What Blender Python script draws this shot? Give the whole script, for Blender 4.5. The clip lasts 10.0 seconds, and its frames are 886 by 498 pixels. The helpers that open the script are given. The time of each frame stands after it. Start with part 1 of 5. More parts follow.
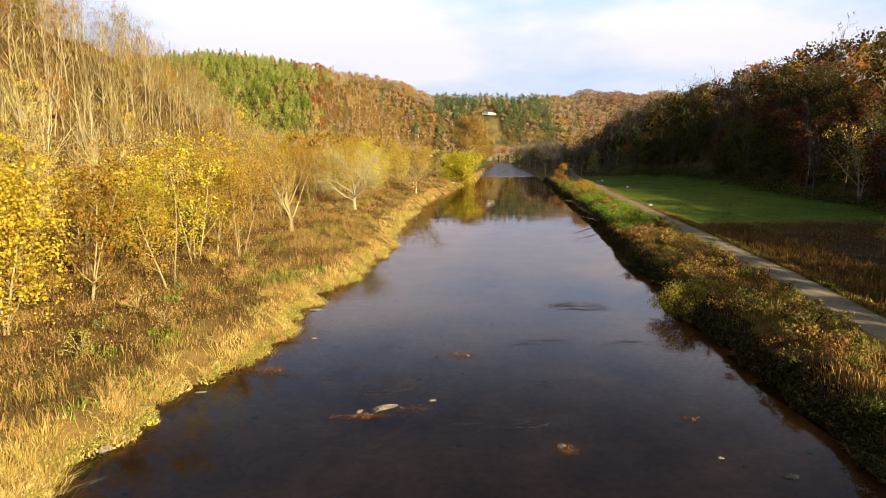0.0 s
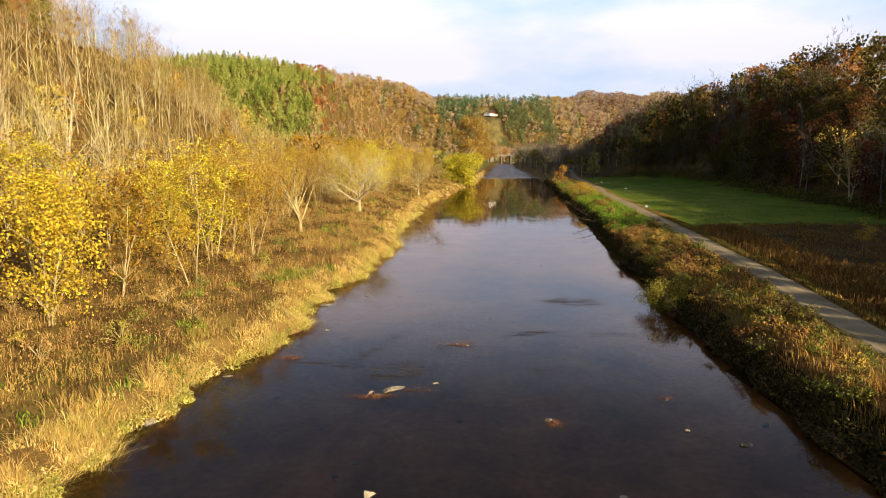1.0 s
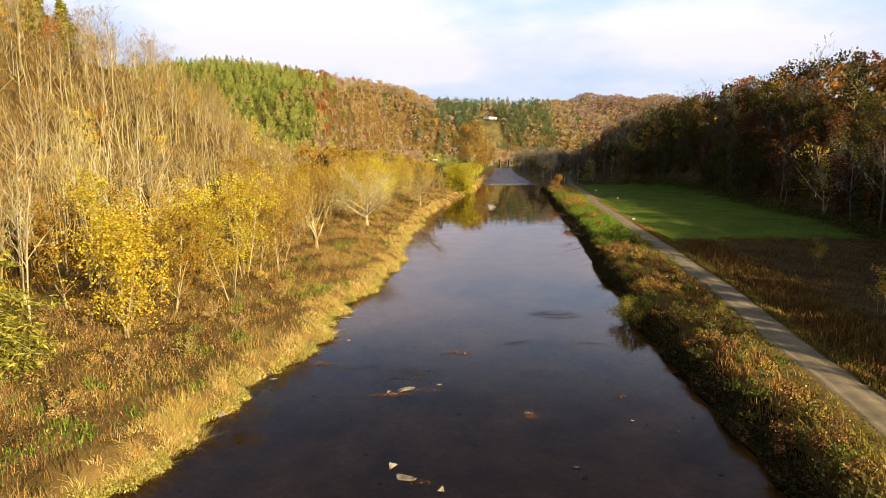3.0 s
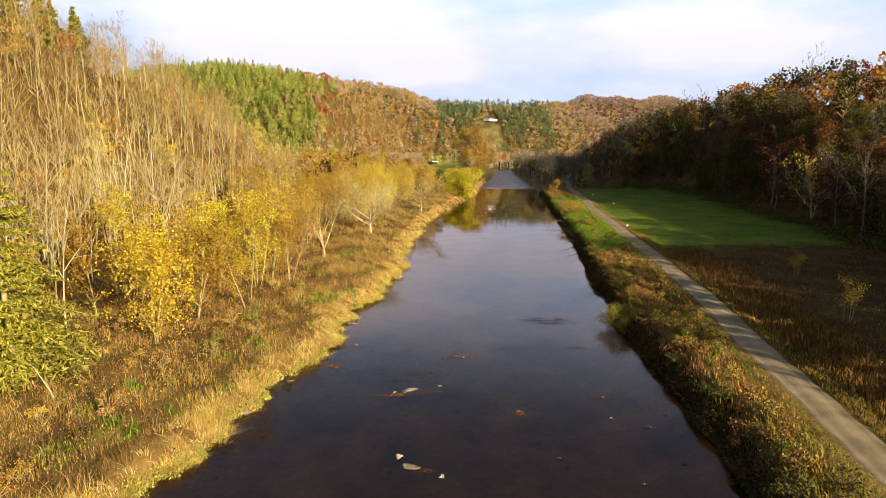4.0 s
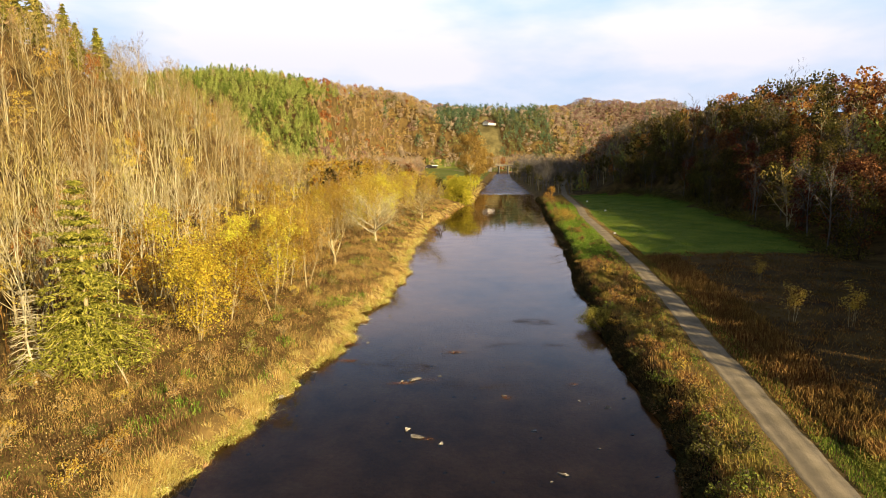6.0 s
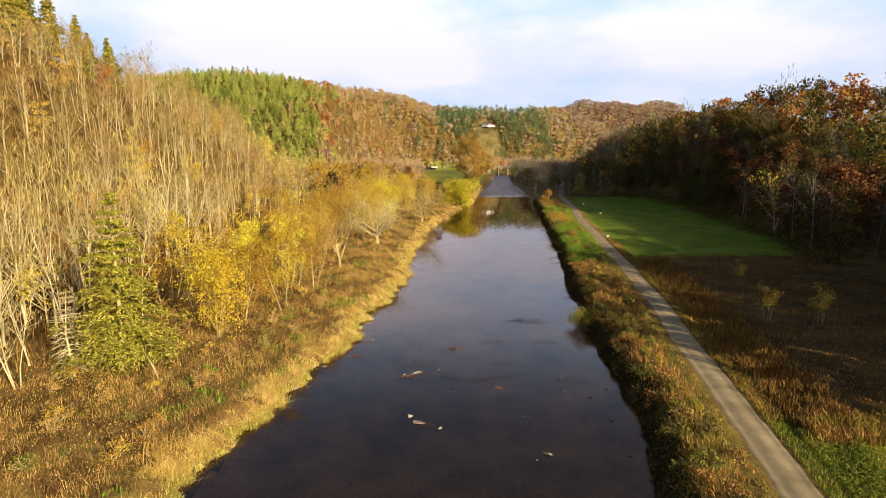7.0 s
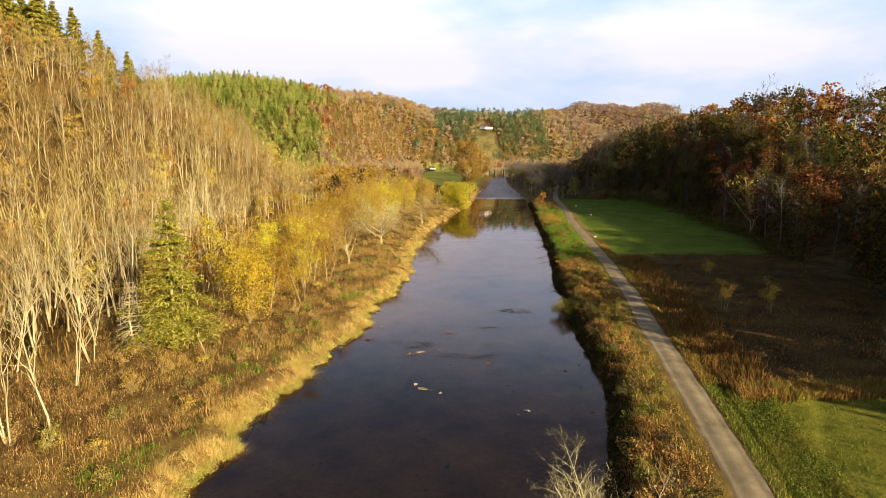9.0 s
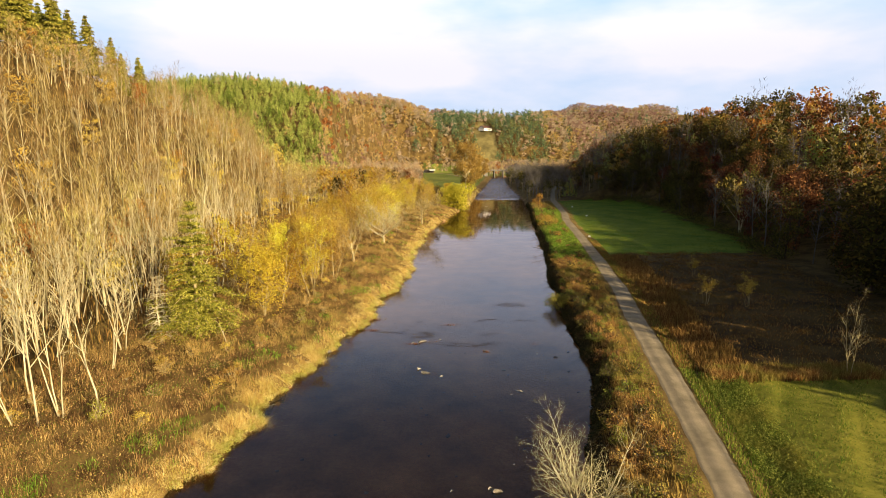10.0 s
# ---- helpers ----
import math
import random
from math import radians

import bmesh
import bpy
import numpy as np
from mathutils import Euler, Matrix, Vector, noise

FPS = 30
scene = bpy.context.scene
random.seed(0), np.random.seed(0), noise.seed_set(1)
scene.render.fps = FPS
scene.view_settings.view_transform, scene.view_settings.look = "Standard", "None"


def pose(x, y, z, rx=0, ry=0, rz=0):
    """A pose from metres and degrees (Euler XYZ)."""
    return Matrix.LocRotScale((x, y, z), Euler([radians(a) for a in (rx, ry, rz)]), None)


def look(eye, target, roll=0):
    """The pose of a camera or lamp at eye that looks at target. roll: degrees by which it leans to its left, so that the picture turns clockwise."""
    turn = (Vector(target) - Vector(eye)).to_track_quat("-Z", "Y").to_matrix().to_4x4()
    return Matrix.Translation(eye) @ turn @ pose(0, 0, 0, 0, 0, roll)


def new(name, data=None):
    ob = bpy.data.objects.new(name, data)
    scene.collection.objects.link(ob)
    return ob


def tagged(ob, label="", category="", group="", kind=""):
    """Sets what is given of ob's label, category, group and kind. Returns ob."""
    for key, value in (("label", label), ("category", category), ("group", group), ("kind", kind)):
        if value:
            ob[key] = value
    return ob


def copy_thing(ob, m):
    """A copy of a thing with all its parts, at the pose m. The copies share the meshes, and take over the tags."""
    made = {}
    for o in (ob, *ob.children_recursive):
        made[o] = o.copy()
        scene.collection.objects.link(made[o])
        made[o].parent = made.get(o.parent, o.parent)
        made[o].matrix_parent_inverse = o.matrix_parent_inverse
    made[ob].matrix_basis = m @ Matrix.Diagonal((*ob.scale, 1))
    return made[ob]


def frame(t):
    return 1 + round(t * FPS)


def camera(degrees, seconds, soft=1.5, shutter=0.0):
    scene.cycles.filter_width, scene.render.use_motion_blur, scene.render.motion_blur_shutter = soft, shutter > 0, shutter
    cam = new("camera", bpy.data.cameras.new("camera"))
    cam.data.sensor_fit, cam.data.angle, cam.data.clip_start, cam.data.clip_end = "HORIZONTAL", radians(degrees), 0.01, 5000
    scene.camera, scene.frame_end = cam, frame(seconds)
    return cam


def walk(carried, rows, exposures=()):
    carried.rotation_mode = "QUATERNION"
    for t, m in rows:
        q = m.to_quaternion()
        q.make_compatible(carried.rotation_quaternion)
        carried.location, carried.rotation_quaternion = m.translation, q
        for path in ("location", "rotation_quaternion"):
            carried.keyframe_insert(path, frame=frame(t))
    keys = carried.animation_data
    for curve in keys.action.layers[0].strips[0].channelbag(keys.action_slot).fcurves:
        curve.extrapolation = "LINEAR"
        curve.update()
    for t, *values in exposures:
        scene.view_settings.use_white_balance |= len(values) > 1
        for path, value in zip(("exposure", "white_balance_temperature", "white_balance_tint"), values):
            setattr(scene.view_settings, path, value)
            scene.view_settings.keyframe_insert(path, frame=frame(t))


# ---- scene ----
cam = camera(75.0, 10.0, 0.7)
PATH = [
    (0, (1.658, -24.281, 12.095), (1.727, -22.31, 11.759), 0.0),
    (0.5, (1.582, -25.905, 12.125), (1.646, -23.934, 11.789), 0.0),
    (1, (1.534, -27.648, 12.584), (1.597, -25.677, 12.25), 0.0),
    (1.5, (1.456, -29.482, 13.274), (1.519, -27.511, 12.94), 0.1),
    (2, (1.355, -31.421, 14.073), (1.419, -29.45, 13.739), 0.1),
    (2.5, (1.232, -33.356, 14.913), (1.296, -31.384, 14.58), 0.0),
    (4, (0.985, -39.596, 17.728), (1.047, -37.625, 17.397), 0.0),
    (4.5, (0.938, -41.598, 18.338), (1.0, -39.626, 18.009), 0.0),
    (5, (0.855, -43.674, 18.942), (0.918, -41.702, 18.614), 0.0),
    (5.5, (0.791, -45.858, 19.54), (0.854, -43.886, 19.214), 0.0),
    (7, (0.647, -53.057, 21.42), (0.712, -51.085, 21.098), 0.0),
    (7.5, (0.532, -55.456, 21.83), (0.6, -53.483, 21.509), 0.0),
    (8, (0.472, -58.049, 22.157), (0.54, -56.076, 21.836), 0.0),
    (8.5, (0.302, -60.602, 22.48), (0.372, -58.63, 22.16), 0.0),
    (9, (0.185, -63.349, 22.784), (0.256, -61.376, 22.465), 0.0),
    (9.5, (0.016, -66.106, 23.052), (0.089, -64.132, 22.735), 0.0),
    (10, (-0.2, -69.111, 23.245), (-0.126, -67.137, 22.929), 0.0),
]
walk(cam, [(t, look(eye, target, roll)) for t, eye, target, roll in PATH])

# ---- world, sun, exposure ----
SUN_AZ = radians(139.0)          # clockwise from +y
SUN_EL = radians(17.0)
world = bpy.data.worlds.new("world")
scene.world = world
world.use_nodes = True
wn, wl = world.node_tree.nodes, world.node_tree.links
wn.clear()
w_out = wn.new("ShaderNodeOutputWorld")
w_bg = wn.new("ShaderNodeBackground")
w_sky = wn.new("ShaderNodeTexSky")
w_sky.sky_type = "NISHITA"
w_sky.sun_disc = False
w_sky.sun_elevation = SUN_EL
w_sky.sun_rotation = SUN_AZ
w_sky.air_density, w_sky.dust_density, w_sky.ozone_density = 0.8, 2.5, 1.0
w_tc = wn.new("ShaderNodeTexCoord")
w_map = wn.new("ShaderNodeMapping")
w_map.inputs["Scale"].default_value = (1.0, 1.0, 3.2)
w_noise = wn.new("ShaderNodeTexNoise")
w_noise.inputs["Scale"].default_value = 1.7
w_noise.inputs["Detail"].default_value = 6.0
w_noise.inputs["Roughness"].default_value = 0.5
w_ramp = wn.new("ShaderNodeValToRGB")
w_ramp.color_ramp.elements[0].position = 0.30
w_ramp.color_ramp.elements[1].position = 0.62
w_ramp.color_ramp.elements[0].color = (0.80, 0.80, 0.80, 1)
w_ramp.color_ramp.elements[1].color = (0.97, 0.97, 0.97, 1)
w_mix = wn.new("ShaderNodeMixRGB")
w_tone = wn.new("ShaderNodeValToRGB")
w_tone.color_ramp.elements[0].position, w_tone.color_ramp.elements[1].position = 0.46, 0.64
w_tone.color_ramp.elements[0].color = (0.48, 0.68, 0.97, 1)
w_tone.color_ramp.elements[1].color = (0.92, 0.89, 0.98, 1)
w_glow = wn.new("ShaderNodeMixRGB")
w_glow.blend_type = "MULTIPLY"
w_glow.inputs[0].default_value = 1.0
w_glow.inputs[2].default_value = (7.8, 7.8, 7.8, 1)
w_sep = wn.new("ShaderNodeSeparateXYZ")
wl.new(w_tc.outputs["Generated"], w_sep.inputs[0])
wl.new(w_tc.outputs["Generated"], w_map.inputs["Vector"])
wl.new(w_map.outputs["Vector"], w_noise.inputs["Vector"])
wl.new(w_noise.outputs["Fac"], w_ramp.inputs["Fac"])
wl.new(w_noise.outputs["Fac"], w_tone.inputs["Fac"])
wl.new(w_tone.outputs["Color"], w_glow.inputs[1])
w_rise = wn.new("ShaderNodeMapRange")
w_rise.interpolation_type = "SMOOTHSTEP"
w_rise.inputs["From Min"].default_value, w_rise.inputs["From Max"].default_value = 0.13, 0.30
w_rise.inputs["To Min"].default_value, w_rise.inputs["To Max"].default_value = 1.0, 1.3
w_high = wn.new("ShaderNodeVectorMath")
w_high.operation = "SCALE"
wl.new(w_glow.outputs["Color"], w_high.inputs[0])
wl.new(w_sep.outputs["Z"], w_rise.inputs["Value"])
wl.new(w_rise.outputs["Result"], w_high.inputs["Scale"])
wl.new(w_high.outputs["Vector"], w_mix.inputs[2])
w_fall = wn.new("ShaderNodeMapRange")
w_fall.interpolation_type = "SMOOTHSTEP"
w_fall.inputs["From Min"].default_value, w_fall.inputs["From Max"].default_value = 0.22, 0.46
w_fall.inputs["To Min"].default_value, w_fall.inputs["To Max"].default_value = 1.0, 0.10
w_thin = wn.new("ShaderNodeMath")
w_thin.operation = "MULTIPLY"
wl.new(w_sep.outputs["Z"], w_fall.inputs["Value"])
wl.new(w_ramp.outputs["Color"], w_thin.inputs[0])
wl.new(w_fall.outputs["Result"], w_thin.inputs[1])
# the cloud bank lies up the valley; behind, the sky is clear
w_bank = wn.new("ShaderNodeMapRange")
w_bank.interpolation_type = "SMOOTHSTEP"
w_bank.inputs["From Min"].default_value, w_bank.inputs["From Max"].default_value = -0.3, 0.55
w_bank.inputs["To Min"].default_value, w_bank.inputs["To Max"].default_value = 0.15, 1.0
w_thick = wn.new("ShaderNodeMath")
w_thick.operation = "MULTIPLY"
wl.new(w_sep.outputs["Y"], w_bank.inputs["Value"])
wl.new(w_thin.outputs[0], w_thick.inputs[0])
wl.new(w_bank.outputs["Result"], w_thick.inputs[1])
wl.new(w_thick.outputs[0], w_mix.inputs[0])
wl.new(w_sky.outputs["Color"], w_mix.inputs[1])
wl.new(w_mix.outputs["Color"], w_bg.inputs["Color"])
wl.new(w_bg.outputs["Background"], w_out.inputs["Surface"])
w_bg.inputs["Strength"].default_value = 0.057

sun_data = bpy.data.lights.new("sun", "SUN")
sun_data.energy = 5.0
sun_data.angle = radians(0.6)
sun_data.color = (1.0, 0.84, 0.54)
sun = new("sun", sun_data)
sun_dir = Vector((math.sin(SUN_AZ) * math.cos(SUN_EL), math.cos(SUN_AZ) * math.cos(SUN_EL), math.sin(SUN_EL)))
sun.matrix_world = look(sun_dir * 400, (0, 0, 0))
scene.view_settings.exposure = 1.25

# ---- materials ----


def ramp(nt, fac, stops):
    node = nt.nodes.new("ShaderNodeValToRGB")
    cr = node.color_ramp
    while len(cr.elements) < len(stops):
        cr.elements.new(0.5)
    for e, (pos, col) in zip(cr.elements, stops):
        e.position, e.color = pos, (*col, 1)
    nt.links.new(fac, node.inputs["Fac"])
    return node.outputs["Color"]


def noise_tex(nt, scale, detail=4.0, rough=0.55, stretch=(1, 1, 1)):
    tc = nt.nodes.new("ShaderNodeNewGeometry")
    mp = nt.nodes.new("ShaderNodeMapping")
    mp.inputs["Scale"].default_value = stretch
    nz = nt.nodes.new("ShaderNodeTexNoise")
    nz.inputs["Scale"].default_value, nz.inputs["Detail"].default_value = scale, detail
    nz.inputs["Roughness"].default_value = rough
    nt.links.new(tc.outputs["Position"], mp.inputs["Vector"])
    nt.links.new(mp.outputs["Vector"], nz.inputs["Vector"])
    return nz.outputs["Fac"]


def blend(nt, fac, a, b, mode="MIX"):
    m = nt.nodes.new("ShaderNodeMixRGB")
    m.blend_type = mode
    for sock, v in ((m.inputs[0], fac), (m.inputs[1], a), (m.inputs[2], b)):
        if isinstance(v, (int, float)):
            sock.default_value = v
        elif isinstance(v, tuple):
            sock.default_value = (*v, 1)
        else:
            nt.links.new(v, sock)
    return m.outputs["Color"]


def surface(name, stops, scale, stops_fine=None, fine=12.0, rough=0.85, bump=0.4, bump_scale=6.0, dist=0.05, stretch=(1, 1, 1), spec=0.04):
    """Ground, bark and stone: two scales of colour noise and a fine relief."""
    m = bpy.data.materials.new(name)
    m.use_nodes = True
    nt = m.node_tree
    b = nt.nodes["Principled BSDF"]
    col = ramp(nt, noise_tex(nt, scale, stretch=stretch), stops)
    if stops_fine:
        col = blend(nt, 0.5, col, ramp(nt, noise_tex(nt, fine, 5.0, 0.7, stretch), stops_fine), "OVERLAY")
    nt.links.new(col, b.inputs["Base Color"])
    b.inputs["Roughness"].default_value = rough
    b.inputs["Specular IOR Level"].default_value = spec
    bm_ = nt.nodes.new("ShaderNodeBump")
    bm_.inputs["Strength"].default_value, bm_.inputs["Distance"].default_value = bump, dist
    nt.links.new(noise_tex(nt, bump_scale, 6.0, 0.65, stretch), bm_.inputs["Height"])
    nt.links.new(bm_.outputs["Normal"], b.inputs["Normal"])
    return m


def leafy(name, stops, thin=0.35, tree=0.25, patch=0.0, patch_col=(0.2, 0.1, 0.03), patch_scale=0.15):
    """Leaves, needles and blades: colour by piece and by plant, some light passing through."""
    m = bpy.data.materials.new(name)
    m.use_nodes = True
    nt = m.node_tree
    nt.nodes.remove(nt.nodes["Principled BSDF"])
    out = nt.nodes["Material Output"]
    geo = nt.nodes.new("ShaderNodeNewGeometry")
    col = ramp(nt, geo.outputs["Random Per Island"], stops)
    if patch:
        f = ramp(nt, noise_tex(nt, patch_scale, 3.0), [(0.42, (0, 0, 0)), (0.62, (patch, patch, patch))])
        col = blend(nt, f, col, patch_col)
    if tree:
        info = nt.nodes.new("ShaderNodeObjectInfo")
        hs = nt.nodes.new("ShaderNodeHueSaturation")
        for sock, lo, hi in (("Hue", 0.5 - 0.05 * tree, 0.5 + 0.05 * tree), ("Value", 1 - 0.6 * tree, 1 + 0.6 * tree)):
            mr = nt.nodes.new("ShaderNodeMapRange")
            mr.inputs["To Min"].default_value, mr.inputs["To Max"].default_value = lo, hi
            nt.links.new(info.outputs["Random"], mr.inputs["Value"])
            nt.links.new(mr.outputs["Result"], hs.inputs[sock])
        nt.links.new(col, hs.inputs["Color"])
        col = hs.outputs["Color"]
    d, tr, mx = nt.nodes.new("ShaderNodeBsdfDiffuse"), nt.nodes.new("ShaderNodeBsdfTranslucent"), nt.nodes.new("ShaderNodeMixShader")
    mx.inputs[0].default_value = thin
    nt.links.new(col, d.inputs["Color"])
    nt.links.new(col, tr.inputs["Color"])
    nt.links.new(d.outputs[0], mx.inputs[1])
    nt.links.new(tr.outputs[0], mx.inputs[2])
    nt.links.new(mx.outputs[0], out.inputs["Surface"])
    return m


M = {}
M["litter"] = surface("leaf_litter", [(0.3, (0.045, 0.028, 0.012)), (0.7, (0.14, 0.095, 0.032))], 0.25,
                      [(0.3, (0.25, 0.2, 0.15)), (0.7, (0.75, 0.68, 0.55))], 6.0, bump=0.8, bump_scale=3.0, dist=0.2)
M["meadow"] = surface("meadow_turf", [(0.3, (0.055, 0.10, 0.008)), (0.7, (0.145, 0.17, 0.018))], 0.12,
                      [(0.25, (0.22, 0.24, 0.18)), (0.75, (0.78, 0.78, 0.62))], 2.2, bump=0.9, bump_scale=5.0, dist=0.08)
M["dry_turf"] = surface("dry_turf", [(0.3, (0.10, 0.105, 0.014)), (0.7, (0.24, 0.21, 0.035))], 0.3, [(0.25, (0.25, 0.25, 0.18)), (0.75, (0.76, 0.75, 0.6))], 2.6, bump=0.9, bump_scale=5.0, dist=0.08)
M["field"] = surface("dead_field", [(0.3, (0.035, 0.022, 0.010)), (0.7, (0.10, 0.065, 0.022))], 0.2,
                     [(0.3, (0.3, 0.28, 0.22)), (0.7, (0.7, 0.65, 0.5))], 4.0, bump=0.8, bump_scale=4.0, dist=0.12)
M["bank"] = surface("bank_soil", [(0.3, (0.09, 0.055, 0.022)), (0.7, (0.24, 0.16, 0.055))], 0.35,
                    [(0.3, (0.3, 0.27, 0.2)), (0.7, (0.7, 0.66, 0.5))], 5.0, bump=0.8, bump_scale=4.0, dist=0.12)
M["bed"] = surface("river_bed", [(0.35, (0.20, 0.12, 0.065)), (0.6, (0.38, 0.23, 0.12)), (0.75, (0.55, 0.34, 0.16))], 0.2,
                   [(0.3, (0.3, 0.28, 0.25)), (0.7, (0.75, 0.7, 0.6))], 3.0, bump=0.9, bump_scale=2.2, dist=0.15)
M["lawn"] = surface("lawn", [(0.3, (0.075, 0.10, 0.018)), (0.7, (0.19, 0.19, 0.045))], 0.03, [(0.3, (0.3, 0.3, 0.25)), (0.7, (0.7, 0.7, 0.6))], 0.4, bump=0.5, bump_scale=2.0)
M["pasture"] = surface("worn_pasture", [(0.35, (0.075, 0.06, 0.025)), (0.65, (0.17, 0.135, 0.055))], 0.05, [(0.3, (0.3, 0.3, 0.25)), (0.7, (0.7, 0.7, 0.6))], 0.3, bump=0.5, bump_scale=1.0)
M["gravel"] = surface("gravel", [(0.3, (0.165, 0.13, 0.08)), (0.7, (0.30, 0.235, 0.15))], 0.5,
                      [(0.25, (0.3, 0.3, 0.3)), (0.75, (0.72, 0.7, 0.68))], 18.0, rough=0.95, bump=0.7, bump_scale=22.0, dist=0.03)
M["rock"] = surface("river_rock", [(0.3, (0.07, 0.055, 0.04)), (0.55, (0.20, 0.165, 0.125)), (0.75, (0.38, 0.33, 0.26))], 2.6,
                    [(0.3, (0.25, 0.25, 0.25)), (0.7, (0.75, 0.75, 0.72))], 7.0, rough=0.75, bump=0.8, bump_scale=8.0, dist=0.06, spec=0.3)
M["wet_rock"] = surface("wet_rock", [(0.3, (0.035, 0.03, 0.026)), (0.7, (0.10, 0.085, 0.065))], 2.0, rough=0.35, bump=0.6, bump_scale=8.0, spec=0.5)
M["bark_pale"] = surface("pale_bark", [(0.3, (0.25, 0.20, 0.11)), (0.7, (0.56, 0.48, 0.29))], 1.2, bump=0.5, bump_scale=9.0, stretch=(1, 1, 0.3))
M["bark_tan"] = surface("tan_bark", [(0.3, (0.20, 0.15, 0.07)), (0.7, (0.46, 0.37, 0.19))], 1.2, bump=0.5, bump_scale=9.0, stretch=(1, 1, 0.3))
M["bark_dark"] = surface("dark_bark", [(0.3, (0.05, 0.035, 0.022)), (0.7, (0.12, 0.085, 0.055))], 1.5, bump=0.6, bump_scale=9.0, stretch=(1, 1, 0.3))
M["twig_tan"] = leafy("tan_twig", [(0.0, (0.09, 0.06, 0.02)), (0.6, (0.27, 0.20, 0.06)), (1.0, (0.50, 0.40, 0.14))], 0.0, 0.45)
M["twig_hill"] = leafy("russet_tan_twig", [(0.0, (0.12, 0.07, 0.025)), (0.6, (0.27, 0.17, 0.06)), (1.0, (0.42, 0.29, 0.11))], 0.0, 0.4)
M["twig_pale"] = leafy("pale_twig", [(0.0, (0.22, 0.17, 0.08)), (1.0, (0.52, 0.44, 0.23))], 0.0, 0.2)
M["twig_brown"] = leafy("brown_twig", [(0.0, (0.10, 0.06, 0.03)), (1.0, (0.22, 0.14, 0.07))], 0.0, 0.3)
M["yellow"] = leafy("yellow_leaf", [(0.0, (0.18, 0.09, 0.02)), (0.25, (0.42, 0.27, 0.03)), (0.75, (0.60, 0.48, 0.05)), (1.0, (0.44, 0.42, 0.05))], 0.45, 0.6, 0.35, (0.42, 0.25, 0.04), 0.3)
M["bright_yellow"] = leafy("bright_yellow_leaf", [(0.0, (0.26, 0.13, 0.025)), (0.35, (0.50, 0.36, 0.035)), (1.0, (0.68, 0.55, 0.06))], 0.45, 0)
M["golden"] = leafy("golden_leaf", [(0.0, (0.20, 0.10, 0.02)), (0.4, (0.42, 0.26, 0.045)), (1.0, (0.60, 0.43, 0.09))], 0.45, 0.4)
M["lime"] = leafy("yellow_green_leaf", [(0.0, (0.24, 0.22, 0.02)), (0.6, (0.46, 0.41, 0.035)), (1.0, (0.62, 0.50, 0.06))], 0.35, 0.1)
M["orange"] = leafy("orange_leaf", [(0.0, (0.16, 0.05, 0.012)), (0.5, (0.38, 0.16, 0.035)), (1.0, (0.52, 0.27, 0.07))], 0.45, 0.4)
M["russet"] = leafy("russet_leaf", [(0.0, (0.07, 0.028, 0.015)), (0.6, (0.16, 0.06, 0.025)), (1.0, (0.28, 0.12, 0.045))], 0.4, 0.4)
M["bank_herb"] = leafy("bank_herb", [(0.0, (0.18, 0.165, 0.025)), (0.6, (0.35, 0.32, 0.05)), (1.0, (0.50, 0.43, 0.10))], 0.4, 0.2)
M["bank_rust"] = leafy("rust_orange_leaf", [(0.0, (0.12, 0.06, 0.02)), (0.6, (0.30, 0.165, 0.045)), (1.0, (0.46, 0.30, 0.09))], 0.25, 0.4)
M["bramble_top"] = leafy("olive_bramble_leaf", [(0.0, (0.05, 0.05, 0.015)), (0.6, (0.12, 0.11, 0.028)), (1.0, (0.22, 0.19, 0.05))], 0.3, 0.4)
M["bark_grey"] = surface("grey_bark", [(0.3, (0.08, 0.07, 0.06)), (0.7, (0.19, 0.17, 0.15))], 1.2, bump=0.5, bump_scale=9.0, stretch=(1, 1, 0.3))
M["twig_grey"] = leafy("grey_twig", [(0.0, (0.07, 0.058, 0.05)), (1.0, (0.17, 0.14, 0.115))], 0.1, 0.3)
M["gold_sun"] = leafy("bright_golden_leaf", [(0.0, (0.28, 0.16, 0.03)), (0.5, (0.48, 0.31, 0.05)), (1.0, (0.62, 0.45, 0.10))], 0.45, 0.1)
M["old_gold"] = leafy("old_gold_leaf", [(0.0, (0.16, 0.09, 0.025)), (0.5, (0.31, 0.19, 0.04)), (1.0, (0.45, 0.30, 0.08))], 0.4, 0.15)
M["grass_green"] = leafy("green_grass_blade", [(0.0, (0.09, 0.16, 0.018)), (0.6, (0.19, 0.30, 0.03)), (1.0, (0.34, 0.42, 0.07))], 0.4, 0)
# the bank face's shade is put into these dark leaf and soil colours
M["bramble"] = leafy("bramble_shade_leaf", [(0.0, (0.035, 0.03, 0.013)), (0.6, (0.09, 0.062, 0.024)), (1.0, (0.18, 0.125, 0.045))], 0.2, 0, 0.6, (0.05, 0.055, 0.015), 0.5)
M["bank_shade_soil"] = surface("shade_dark_soil", [(0.3, (0.022, 0.015, 0.008)), (0.7, (0.06, 0.04, 0.018))], 0.6, [(0.3, (0.3, 0.27, 0.2)), (0.7, (0.7, 0.66, 0.5))], 6.0, bump=0.8, bump_scale=5.0, dist=0.1)
M["olive"] = leafy("olive_leaf", [(0.0, (0.04, 0.035, 0.012)), (0.6, (0.09, 0.075, 0.02)), (1.0, (0.20, 0.15, 0.03))], 0.45, 0.4)
M["pine"] = leafy("pine_needle", [(0.0, (0.06, 0.10, 0.018)), (0.6, (0.14, 0.21, 0.03)), (1.0, (0.27, 0.30, 0.05))], 0.3, 0.3)
